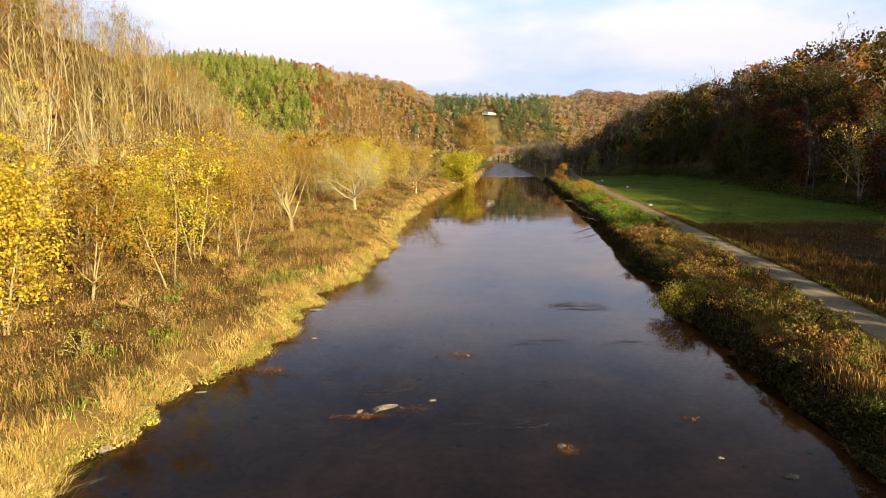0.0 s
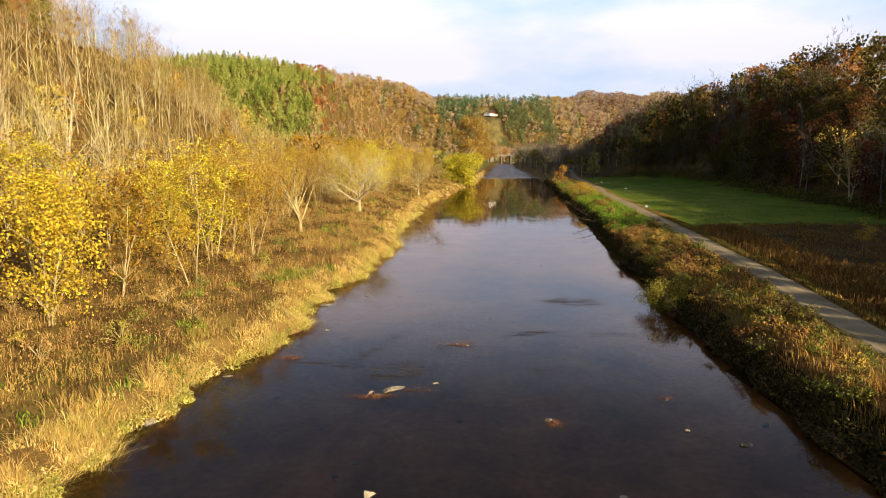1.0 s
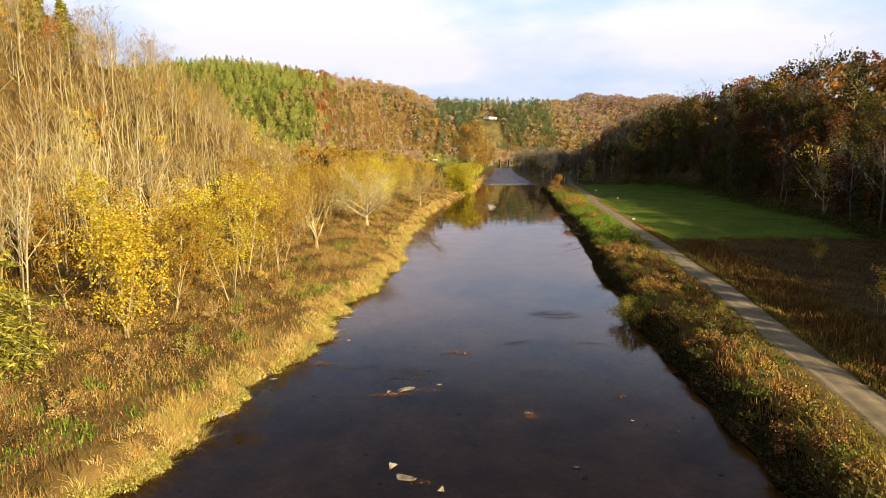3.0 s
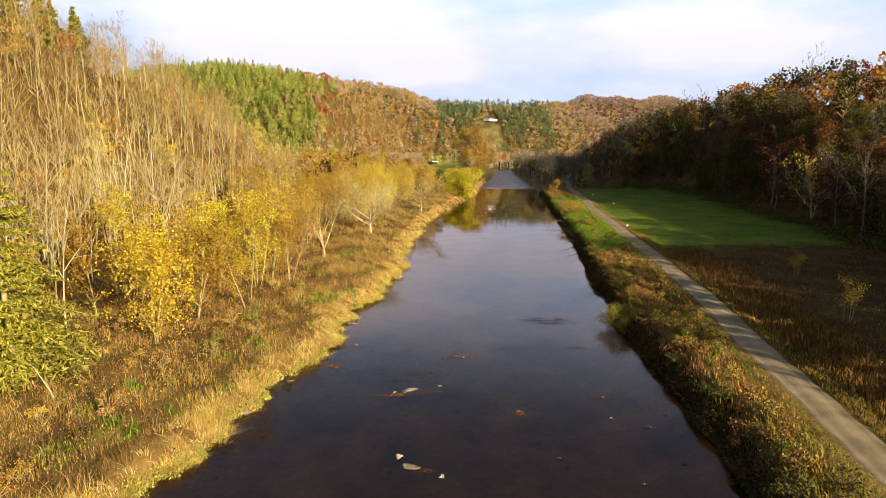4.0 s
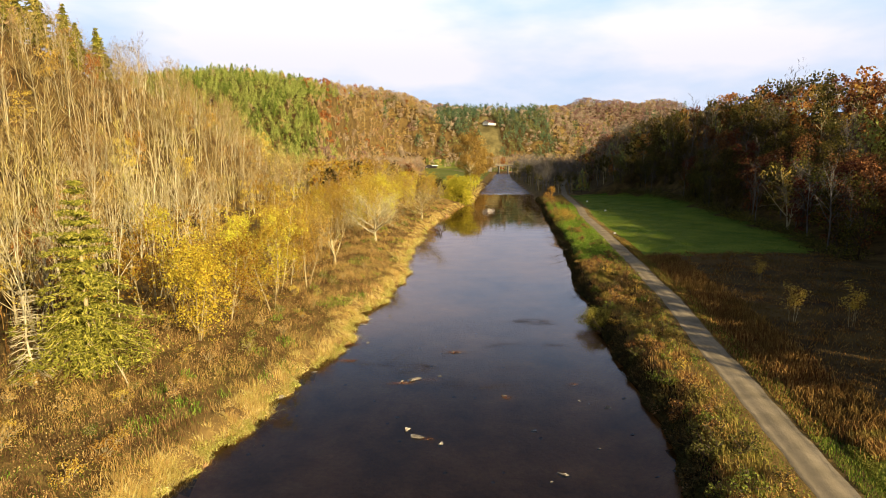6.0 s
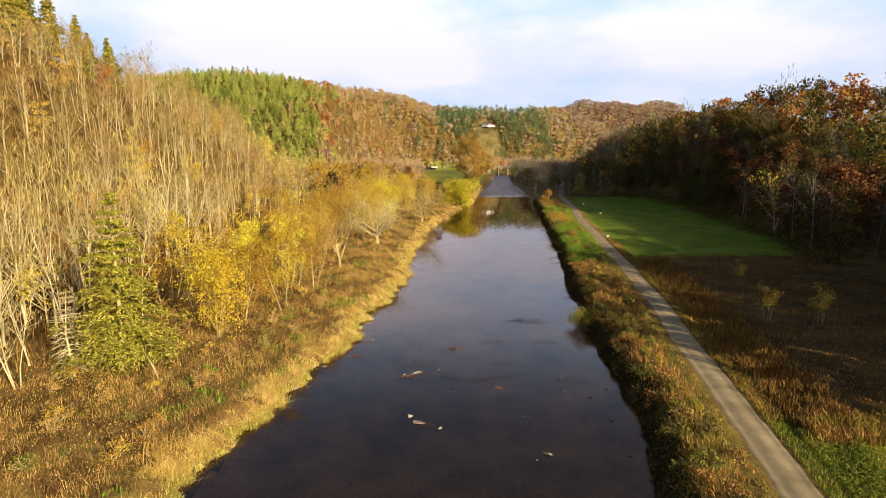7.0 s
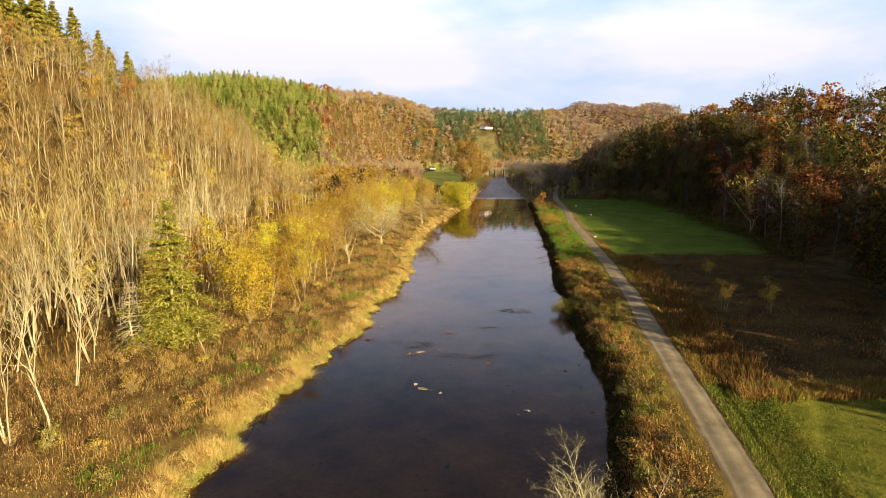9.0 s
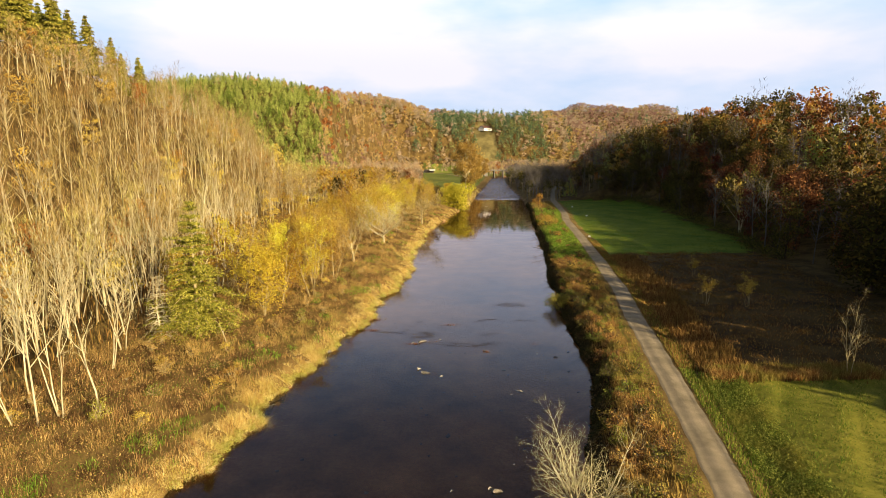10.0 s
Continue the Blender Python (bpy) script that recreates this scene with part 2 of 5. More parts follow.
M["pine_sun"] = leafy("yellowish_pine_needle", [(0.0, (0.09, 0.09, 0.014)), (0.6, (0.255, 0.235, 0.034)), (1.0, (0.44, 0.38, 0.07))], 0.35, 0.2)
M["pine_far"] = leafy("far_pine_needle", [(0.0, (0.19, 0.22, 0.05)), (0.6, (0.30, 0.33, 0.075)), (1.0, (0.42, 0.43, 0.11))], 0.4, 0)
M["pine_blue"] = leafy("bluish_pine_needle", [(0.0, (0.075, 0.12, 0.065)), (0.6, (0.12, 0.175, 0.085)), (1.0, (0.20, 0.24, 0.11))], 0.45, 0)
# distance haze is mixed into these leaf and twig colours, muted and greyed
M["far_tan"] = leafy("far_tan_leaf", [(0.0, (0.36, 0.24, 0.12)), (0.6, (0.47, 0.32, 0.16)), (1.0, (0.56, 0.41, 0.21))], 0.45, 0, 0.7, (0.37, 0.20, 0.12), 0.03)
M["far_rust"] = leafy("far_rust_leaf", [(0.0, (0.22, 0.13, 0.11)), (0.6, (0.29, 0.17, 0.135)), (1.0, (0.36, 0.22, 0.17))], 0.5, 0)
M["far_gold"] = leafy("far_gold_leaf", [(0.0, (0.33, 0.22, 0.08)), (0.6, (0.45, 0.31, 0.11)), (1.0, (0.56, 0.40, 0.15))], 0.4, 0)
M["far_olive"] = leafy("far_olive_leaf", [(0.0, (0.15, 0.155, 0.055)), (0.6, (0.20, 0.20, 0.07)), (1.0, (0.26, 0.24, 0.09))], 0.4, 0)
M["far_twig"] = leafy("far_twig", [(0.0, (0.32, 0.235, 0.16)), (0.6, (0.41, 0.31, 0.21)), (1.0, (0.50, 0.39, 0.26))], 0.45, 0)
M["straw"] = leafy("straw_blade", [(0.0, (0.52, 0.35, 0.08)), (0.4, (0.74, 0.56, 0.18)), (1.0, (0.86, 0.72, 0.36))], 0.45, 0, 0.5, (0.42, 0.40, 0.08), 0.35)
M["weed"] = leafy("dead_weed", [(0.0, (0.15, 0.07, 0.03)), (0.5, (0.36, 0.20, 0.07)), (1.0, (0.62, 0.43, 0.16))], 0.35, 0, 0.7, (0.46, 0.31, 0.09), 0.16)
M["dark_weed"] = leafy("dark_seed_head", [(0.0, (0.05, 0.028, 0.014)), (0.6, (0.13, 0.07, 0.028)), (1.0, (0.26, 0.15, 0.055))], 0.15, 0)
M["rust_weed"] = leafy("rust_weed", [(0.0, (0.14, 0.06, 0.02)), (0.5, (0.25, 0.13, 0.04)), (1.0, (0.48, 0.31, 0.09))], 0.12, 0, 0.8, (0.19, 0.18, 0.035), 0.25)
M["field_weed"] = leafy("field_weed", [(0.0, (0.08, 0.035, 0.014)), (0.5, (0.20, 0.10, 0.03)), (1.0, (0.38, 0.23, 0.065))], 0.15, 0, 0.6, (0.10, 0.075, 0.02), 0.15)
M["herb"] = leafy("green_herb", [(0.0, (0.06, 0.085, 0.015)), (0.6, (0.15, 0.18, 0.028)), (1.0, (0.30, 0.30, 0.06))], 0.4, 0, 0.5, (0.25, 0.2, 0.04), 0.3)
M["edge_herb"] = leafy("edge_herb", [(0.0, (0.30, 0.28, 0.05)), (0.6, (0.50, 0.46, 0.10)), (1.0, (0.66, 0.58, 0.20))], 0.4, 0)
M["turf"] = leafy("turf_blade", [(0.0, (0.06, 0.10, 0.015)), (0.6, (0.145, 0.18, 0.025)), (1.0, (0.32, 0.29, 0.06))], 0.4, 0)
M["leaf_drift"] = leafy("fallen_leaf", [(0.0, (0.06, 0.025, 0.012)), (0.6, (0.17, 0.065, 0.03)), (1.0, (0.34, 0.17, 0.08))], 0.1, 0)


def plain(name, col, rough=0.6, metal=0.0):
    m = surface(name, [(0.3, tuple(c * 0.85 for c in col)), (0.7, col)], 1.5, rough=rough, bump=0.1, bump_scale=10.0)
    m.node_tree.nodes["Principled BSDF"].inputs["Metallic"].default_value = metal
    return m


M["white_paint"] = plain("white_paint", (0.8, 0.79, 0.76))
M["roof_grey"] = plain("grey_roof", (0.16, 0.14, 0.13), 0.8)
M["roof_brown"] = plain("brown_roof", (0.09, 0.045, 0.035), 0.8)
M["roof_white"] = plain("white_metal_roof", (0.8, 0.8, 0.8), 0.4)
M["dark_wood"] = plain("dark_wood", (0.05, 0.04, 0.035), 0.8)
M["concrete"] = plain("concrete", (0.17, 0.145, 0.115), 0.85)
M["pane"] = plain("dark_pane", (0.03, 0.035, 0.04), 0.1)


def water_material():
    m = bpy.data.materials.new("river_water")
    m.use_nodes = True
    nt = m.node_tree
    nt.nodes.remove(nt.nodes["Principled BSDF"])
    out = nt.nodes["Material Output"]
    geo = nt.nodes.new("ShaderNodeNewGeometry")
    sep = nt.nodes.new("ShaderNodeSeparateXYZ")
    nt.links.new(geo.outputs["Position"], sep.inputs[0])
    # riffles: broken streaks where the bed is shallow
    patch = ramp(nt, noise_tex(nt, 0.11, 3.0, 0.5, (1, 1.6, 1)), [(0.62, (0.0, 0.0, 0.0)), (0.8, (0.06, 0.06, 0.06))])
    far = nt.nodes.new("ShaderNodeMapRange")
    far.inputs["From Min"].default_value, far.inputs["From Max"].default_value = 240, 262
    nt.links.new(sep.outputs["Y"], far.inputs["Value"])
    broken = ramp(nt, noise_tex(nt, 1.1, 5.0, 0.7, (0.4, 1.8, 1)), [(0.47, (0.0, 0.0, 0.0)), (0.62, (1.0, 1.0, 1.0))])
    rough_area = blend(nt, 1.0, patch, far.outputs["Result"], "ADD")
    for cx, cy, turn, wx, wy, power in ((-4.6, 5.7, -0.28, 2.8, 0.45, 1.2), (-0.2, 4.3, 0.35, 2.3, 1.5, 1.3), (-1.6, 8.2, 1.1, 3.8, 0.35, 0.7), (4.6, 0.1, -0.22, 3.6, 0.9, 1.3), (8.2, 0.2, 0.5, 1.8, 1.0, 0.9),
                                        (14.0, 19.3, -0.08, 3.0, 1.5, 1.3), (9.0, 11.0, 0.1, 2.0, 0.6, 0.8), (14.5, 10.5, 0.0, 1.8, 0.6, 0.8), (3.5, 8.0, 0.1, 1.6, 0.8, 0.7), (8.8, 4.2, 0.1, 1.5, 0.6, 0.8)):
        sh = nt.nodes.new("ShaderNodeMapping")
        sh.vector_type = "TEXTURE"
        sh.inputs["Location"].default_value = (cx, cy, 0)
        sh.inputs["Rotation"].default_value = (0, 0, turn)
        sh.inputs["Scale"].default_value = (wx, wy, 1)
        nt.links.new(geo.outputs["Position"], sh.inputs["Vector"])
        ln = nt.nodes.new("ShaderNodeVectorMath")
        ln.operation = "LENGTH"
        nt.links.new(sh.outputs["Vector"], ln.inputs[0])
        zone = nt.nodes.new("ShaderNodeMapRange")
        zone.interpolation_type = "SMOOTHSTEP"
        zone.inputs["From Min"].default_value, zone.inputs["From Max"].default_value = 0.4, 1.15
        zone.inputs["To Min"].default_value, zone.inputs["To Max"].default_value = power, 0.0
        nt.links.new(ln.outputs["Value"], zone.inputs["Value"])
        rough_area = blend(nt, 1.0, rough_area, blend(nt, 1.0, zone.outputs["Result"], broken, "MULTIPLY"), "ADD")
    small = noise_tex(nt, 3.4, 3.0, 0.55, (0.2, 1.7, 1))
    calm = noise_tex(nt, 0.5, 2.0, 0.5, (0.7, 1.3, 1))
    b1 = nt.nodes.new("ShaderNodeBump")
    b1.inputs["Distance"].default_value = 0.05
    b1.inputs["Strength"].default_value = 0.05
    nt.links.new(calm, b1.inputs["Height"])
    b2 = nt.nodes.new("ShaderNodeBump")
    b2.inputs["Distance"].default_value = 0.2
    st = nt.nodes.new("ShaderNodeMapRange")
    st.inputs["To Min"].default_value, st.inputs["To Max"].default_value = 0.004, 0.6
    nt.links.new(rough_area, st.inputs["Value"])
    nt.links.new(st.outputs["Result"], b2.inputs["Strength"])
    nt.links.new(small, b2.inputs["Height"])
    nt.links.new(b1.outputs["Normal"], b2.inputs["Normal"])
    gl, tr = nt.nodes.new("ShaderNodeBsdfGlossy"), nt.nodes.new("ShaderNodeBsdfTransparent")
    gl.inputs["Roughness"].default_value = 0.035
    gl.inputs["Color"].default_value = (1.0, 0.91, 0.90, 1)
    tr.inputs["Color"].default_value = (0.86, 0.69, 0.48, 1)
    fr = nt.nodes.new("ShaderNodeFresnel")
    fr.inputs["IOR"].default_value = 1.33
    mx = nt.nodes.new("ShaderNodeMixShader")
    # the surface falls downstream where it runs over the shallows
    fall = nt.nodes.new("ShaderNodeVectorMath")
    fall.operation = "MULTIPLY_ADD"
    fall.inputs[1].default_value = (0.0, -0.17, 0.0)
    nt.links.new(rough_area, fall.inputs[0])
    nt.links.new(b2.outputs["Normal"], fall.inputs[2])
    level = nt.nodes.new("ShaderNodeVectorMath")
    level.operation = "NORMALIZE"
    nt.links.new(fall.outputs["Vector"], level.inputs[0])
    for n in (gl, fr):
        nt.links.new(level.outputs["Vector"], n.inputs["Normal"])
    nt.links.new(fr.outputs[0], mx.inputs[0])
    nt.links.new(tr.outputs[0], mx.inputs[1])
    nt.links.new(gl.outputs[0], mx.inputs[2])
    nt.links.new(mx.outputs[0], out.inputs["Surface"])
    return m


M["water"] = water_material()

# ---- the lie of the land ----
# centre lines as (y, x)
LEFT_BANK = [(-535, -160), (-180, -62), (-75, -31), (-31.8, -18.0), (-26, -16.0), (-14.8, -14.2), (-11, -13.8), (-4, -11.8), (1, -11.0), (5.6, -9.2), (13.3, -7.6), (17.5, -7.6), (26.5, -6.5),
             (32, -4.9), (44, -2.6), (60, -2.6), (68, -2.6), (88, -0.2), (104, 0.7), (130, 5.0), (143, 8.6), (160, 11.2), (205, 22.4), (241, 27), (315, 38.5), (387, 51), (480, 64), (572, 77), (620, 100), (680, 210), (760, 600), (1300, 1600)]
RIGHT_BANK = [(-535, -130), (-180, -34), (-75, -2), (-34.5, 10.9), (-21.1, 15.0), (-13.4, 17.4), (-7.5, 18.9), (-1, 19.4), (4.5, 19.6), (8, 20.1), (13, 20.7), (18.6, 21.1), (28.7, 23.3), (36.9, 23.9), (62, 28.8),
              (90, 33.2), (98, 34.2), (108.8, 35.9), (135, 39.6), (152, 42.4), (168, 45.4), (211, 50.6), (239, 55), (300, 61), (387, 69), (480, 80), (572, 93), (620, 135), (680, 250), (760, 660), (1300, 1680)]
ROAD = [(-535, -75), (-180, -16), (-75, 9.5), (-34.9, 20.0), (-26.7, 21.9), (-16.4, 24.2), (-12.8, 24.9), (-3, 27.0), (4.3, 28.3), (15, 30.7), (24.5, 32.9), (32.5, 34.1), (47.6, 37.0), (55, 38.1), (74, 41.3), (90, 44.0), (128, 49.8), (150, 54.8), (222, 66.5), (300, 84), (400, 112), (620, 260)]
WOOD_EDGE_R = [(-535, 40), (-135, 92), (-80, 80), (-62, 70), (-45, 65), (-19, 65), (13, 68), (44, 75), (62, 77.5), (80, 84.5), (115, 89.5), (160, 97), (195, 97), (216, 92), (222, 72), (240, 74), (300, 90), (400, 118), (620, 270)]
FOOT_L = [(-535, -150), (-80, -52), (-27, -40), (14, -42), (54, -46), (107, -48), (160, -46), (270, -42), (350, -50), (500, -76), (600, -66), (680, -40), (730, -10)]


def along(line, y):
    if callable(line):
        return line(y)
    a = np.array(line, float)
    return np.interp(y, a[:, 0], a[:, 1])


def left_edge(y):
    """The left water line with its small bays."""
    y = np.asarray(y, float)
    return along(LEFT_BANK, y) - 0.4 + 0.95 * wave(0 * y, y, 5.0, 1) + 0.75 * wave(0 * y, y, 1.9, 4) + 0.5 * wave(0 * y, y, 1.1, 8)


def right_edge(y):
    y = np.asarray(y, float)
    return along(RIGHT_BANK, y) + 0.4 * wave(0 * y, y, 6.0, 2) + 0.2 * wave(0 * y, y, 1.5, 5)


def smooth(a, b, v):
    t = np.clip((v - a) / (b - a), 0, 1)
    return t * t * (3 - 2 * t)


def wave(x, y, s, seed=0):
    """Cheap rolling unevenness, about -1 to 1."""
    return (np.sin(x / s * 2.1 + seed) * np.cos(y / s * 1.7 + seed * 2.3) + 0.6 * np.sin(x / s * 4.7 - y / s * 3.1 + seed * 1.3) + 0.4 * np.cos(y / s * 7.3 + x / s * 5.9 + seed)) / 2


# ridges: the crest as points of x, y, height, and the half width of the hill
RIDGES = [
    ([(-170, -350, 36), (-122, -80, 43), (-108, 0, 46), (-101, 66, 46), (-93, 90, 41), (-78, 110, 32), (-76, 132, 27), (-74, 152, 23), (-88, 200, 12)], 60),
    ([(-420, 700, 106), (-309, 671, 105), (-225, 635, 103), (-132, 600, 91), (-98, 640, 82), (-80, 800, 96), (-70, 1000, 104), (-15, 1100, 102), (90, 1160, 96)], 255),
    ([(0, 930, 74), (60, 850, 79), (130, 860, 77), (210, 900, 80)], 190),
    ([(280, 1200, 104), (370, 1230, 120), (520, 1250, 118), (800, 1300, 110)], 300),
    ([(60, -400, 20), (150, -175, 22), (152, -80, 20), (150, 7, 9), (148, 60, 16), (146, 116, 27), (144, 145, 32), (141, 192, 31), (143, 280, 27), (156, 350, 25), (175, 480, 27), (260, 640, 20)], 72),
    ([(-300, -560, 45), (0, -620, 45), (300, -560, 45)], 200),
]


def ground_height(x, y):
    x, y = np.broadcast_arrays(np.asarray(x, float), np.asarray(y, float))
    xl, xr, rd = left_edge(y), right_edge(y), along(ROAD, y)
    dl, dr = xl - x, x - xr
    land_l = 1.25 * smooth(-0.2, 1.7, dl) + 0.7 * smooth(1.5, 12, dl) + 1.2 * smooth(1.5, 8, dl) * smooth(12, 45, y) * (1 - smooth(240, 330, y))
    land_r = 0.4 * smooth(-0.1, 0.5, dr) + 1.2 * smooth(0.0, 2.4, dr) + 0.12 * np.exp(-((dr - 2.6) / 1.0) ** 2) * smooth(5.4, 6.6, rd - xr)
    r = x - rd
    land_r = land_r - 0.5 * smooth(1.4, 4.0, r) + 0.35 * smooth(4.5, 9, r)
    z = np.where(dl > -0.2, land_l, np.where(dr > -0.1, land_r, 0))
    # bed
    inside = np.minimum(-dl, -dr)
    z = z - 0.75 * smooth(-0.2, 2.5, inside)
    bumps = 0.12 * wave(x, y, 2.3, 3) + 0.2 * wave(x, y, 8, 7)
    z = z + bumps * np.clip(smooth(0.5, 3, dl) + smooth(0.5, 2, dr), 0, 1) * np.where(np.abs(r) < 2.2, 0.0, 1.0)
    z = z + 0.05 * wave(x, y, 1.5, 9) * smooth(0.5, 3, inside)
    # hills
    hill = np.zeros_like(z)
    for pts, w in RIDGES:
        for (x0, y0, h0), (x1, y1, h1) in zip(pts, pts[1:]):
            ex, ey = x1 - x0, y1 - y0
            t = np.clip(((x - x0) * ex + (y - y0) * ey) / (ex * ex + ey * ey), 0, 1)
            d = np.hypot(x - x0 - t * ex, y - y0 - t * ey)
            h = (h0 + t * (h1 - h0)) * (1 - smooth(0, 1, d / w)) 
            hill = np.maximum(hill, h)
    edge = 60 * smooth(1500, 2400, np.hypot(x, y - 100))
    hill = np.maximum(hill, edge)
    hill = hill * (1 + 0.07 * wave(x, y, 60, 5) + 0.03 * wave(x, y, 17, 2))
    flat_l = along(FOOT_L, y)
    flat_r = along(WOOD_EDGE_R, y)
    keep = np.where(y < 620, np.maximum(smooth(0, 22, flat_l - x), smooth(-6, 22, x - flat_r)), np.maximum(smooth(0, 60, flat_l - x), smooth(724, 768, y)))
    return z + hill * keep

# ---- mesh helpers ----


def mesh_np(name, verts, faces, mats, face_mat=None, shade=False):
    """A mesh from arrays: verts (n, 3), faces a list of (m, k) index arrays."""
    me = bpy.data.meshes.new(name)
    verts = np.asarray(verts, np.float32)
    faces = [np.asarray(f, np.int32) for f in faces if len(f)]
    loops = np.concatenate([f.ravel() for f in faces])
    sizes = np.concatenate([np.full(len(f), f.shape[1], np.int32) for f in faces])
    starts = np.concatenate([[0], np.cumsum(sizes)[:-1]]).astype(np.int32)
    me.vertices.add(len(verts))
    me.vertices.foreach_set("co", verts.ravel())
    me.loops.add(len(loops))
    me.loops.foreach_set("vertex_index", loops)
    me.polygons.add(len(sizes))
    me.polygons.foreach_set("loop_start", starts)
    if face_mat is not None:
        me.polygons.foreach_set("material_index", np.asarray(face_mat, np.int32))
    if shade:
        me.polygons.foreach_set("use_smooth", np.ones(len(sizes), bool))
    for m in mats:
        me.materials.append(m)
    me.update(calc_edges=True)
    return me


def part(name, me, parent, label=""):
    ob = new(name, me)
    ob.parent = parent
    if label:
        ob["label"] = label
    return ob


def thing(name, label, category, group="", kind="", at=None):
    ob = new(name)
    ob.empty_display_size = 0.2
    if at is not None:
        ob.matrix_basis = at
    return tagged(ob, label, category, group, kind)


def bm_mesh(name, bm, mat):
    me = bpy.data.meshes.new(name)
    bm.to_mesh(me)
    bm.free()
    me.materials.append(mat)
    return me


def box_bm(sx, sy, sz, x=0, y=0, z=0, bevel=0.0, bm=None):
    bm = bm or bmesh.new()
    got = bmesh.ops.create_cube(bm, size=1.0, matrix=Matrix.Translation((x, y, z + sz / 2)) @ Matrix.Diagonal((sx, sy, sz, 1)))
    if bevel:
        es = {e for v in got["verts"] for e in v.link_edges}
        bmesh.ops.bevel(bm, geom=list(es), offset=bevel, segments=1, affect="EDGES")
    return bm


def frames_of(d):
    d = d / np.maximum(np.linalg.norm(d, axis=1, keepdims=True), 1e-6)
    ref = np.where(np.abs(d[:, 2:3]) < 0.9, np.array([[0, 0, 1.0]]), np.array([[1.0, 0, 0]]))
    u = np.cross(d, ref)
    u /= np.linalg.norm(u, axis=1, keepdims=True)
    return d, u, np.cross(d, u)


def tubes(segs, sides):
    """Tapered prisms along segments, rows of p0, p1, r0, r1."""
    s = np.asarray(segs, float)
    p0, p1, r0, r1 = s[:, :3], s[:, 3:6], s[:, 6], s[:, 7]
    _, u, v = frames_of(p1 - p0)
    a = np.arange(sides) * 2 * math.pi / sides
    ring = u[:, None] * np.cos(a)[None, :, None] + v[:, None] * np.sin(a)[None, :, None]
    low, high = p0[:, None] + ring * r0[:, None, None], p1[:, None] + ring * r1[:, None, None]
    n = len(s)
    verts = np.concatenate([low, high], 1).reshape(-1, 3)
    i = np.arange(sides)
    j = (i + 1) % sides
    f = np.stack([i, j, j + sides, i + sides], 1)
    faces = (f[None] + (np.arange(n) * 2 * sides)[:, None, None]).reshape(-1, 4)
    return verts, faces


def leaves(rng, centres, length, width, up=0.0, droop=None, face=None, loose=0.6):
    """Rhombic leaves at the centres, turned at random; up: how far they lie flat."""
    n = len(centres)
    d = rng.normal(size=(n, 3))
    if droop is not None:
        d = droop + 0.5 * d
    if face is not None:
        nrm = face / np.maximum(np.linalg.norm(face, axis=1, keepdims=True), 1e-6) + loose * rng.normal(size=(n, 3))
        nrm /= np.maximum(np.linalg.norm(nrm, axis=1, keepdims=True), 1e-6)
        d = d - nrm * (d * nrm).sum(1, keepdims=True)
    d, u, v = frames_of(d)
    if face is not None:
        u = np.cross(nrm, d)
    if up:
        flat = np.cross(np.tile([0, 0, 1.0], (n, 1)), d)
        u = u * (1 - up) + flat * up
        u /= np.maximum(np.linalg.norm(u, axis=1, keepdims=True), 1e-6)
    L = length * rng.uniform(0.6, 1.3, (n, 1))
    W = width * rng.uniform(0.6, 1.3, (n, 1))
    q = np.stack([centres - d * L / 2, centres + u * W / 2, centres + d * L / 2, centres - u * W / 2], 1)
    return q.reshape(-1, 3), np.arange(4 * n).reshape(n, 4)


def unit(v):
    return v / max(np.linalg.norm(v), 1e-6)


def grow(rng, out, p, d, length, r, lev, P):
    n = P["steps"][lev]
    kids = P["kids"][lev] if lev < len(P["kids"]) else 0
    spots = np.sort(rng.uniform(P["from"][lev], 1.0, kids)) if kids else []
    at = 0
    turn = rng.uniform(0, 6.28)
    for i in range(n):
        d = unit(d + rng.normal(0, P["wander"][lev], 3) + np.array([0, 0, P["rise"][lev]]))
        q = p + d * length / n
        ra, rb = r * (1 - P["taper"] * i / n), r * (1 - P["taper"] * (i + 1) / n)
        out[lev].append((*p, *q, ra, rb))
        while at < len(spots) and spots[at] <= (i + 1) / n:
            f = spots[at] * n - i
            b = p + (q - p) * f
            turn += 2.4 + rng.normal(0, 0.4)
            _, u, v = frames_of(d[None])
            side = u[0] * math.cos(turn) + v[0] * math.sin(turn)
            ang = radians(P["angle"][lev] + rng.normal(0, 8))
            nd = d * math.cos(ang) + side * math.sin(ang)
            nl = length * P["short"][lev] * (1.15 - 0.55 * spots[at]) * rng.uniform(0.75, 1.25)
            grow(rng, out, b, unit(nd), nl, min(ra * P["thin"][lev], nl * 0.05), lev + 1, P)
            at += 1
        p = q


def skeleton_tree(seed, P, stems=1, spread=0.15):
    rng = np.random.default_rng(seed)
    out = [[] for _ in range(len(P["kids"]) + 1)]
    for k in range(stems):
        a = rng.uniform(0, 6.28)
        lean = spread if stems > 1 else 0.04
        d = unit(np.array([math.cos(a) * lean, math.sin(a) * lean, 1.0]))
        h = P["height"] * rng.uniform(0.85, 1.1)
        base = np.array([math.cos(a), math.sin(a), 0]) * (0.25 * (stems > 1)) + [0, 0, -0.3]
        grow(rng, out, base, d, h, P["girth"] * (0.75 if stems > 1 else 1), 0, P)
    return rng, out


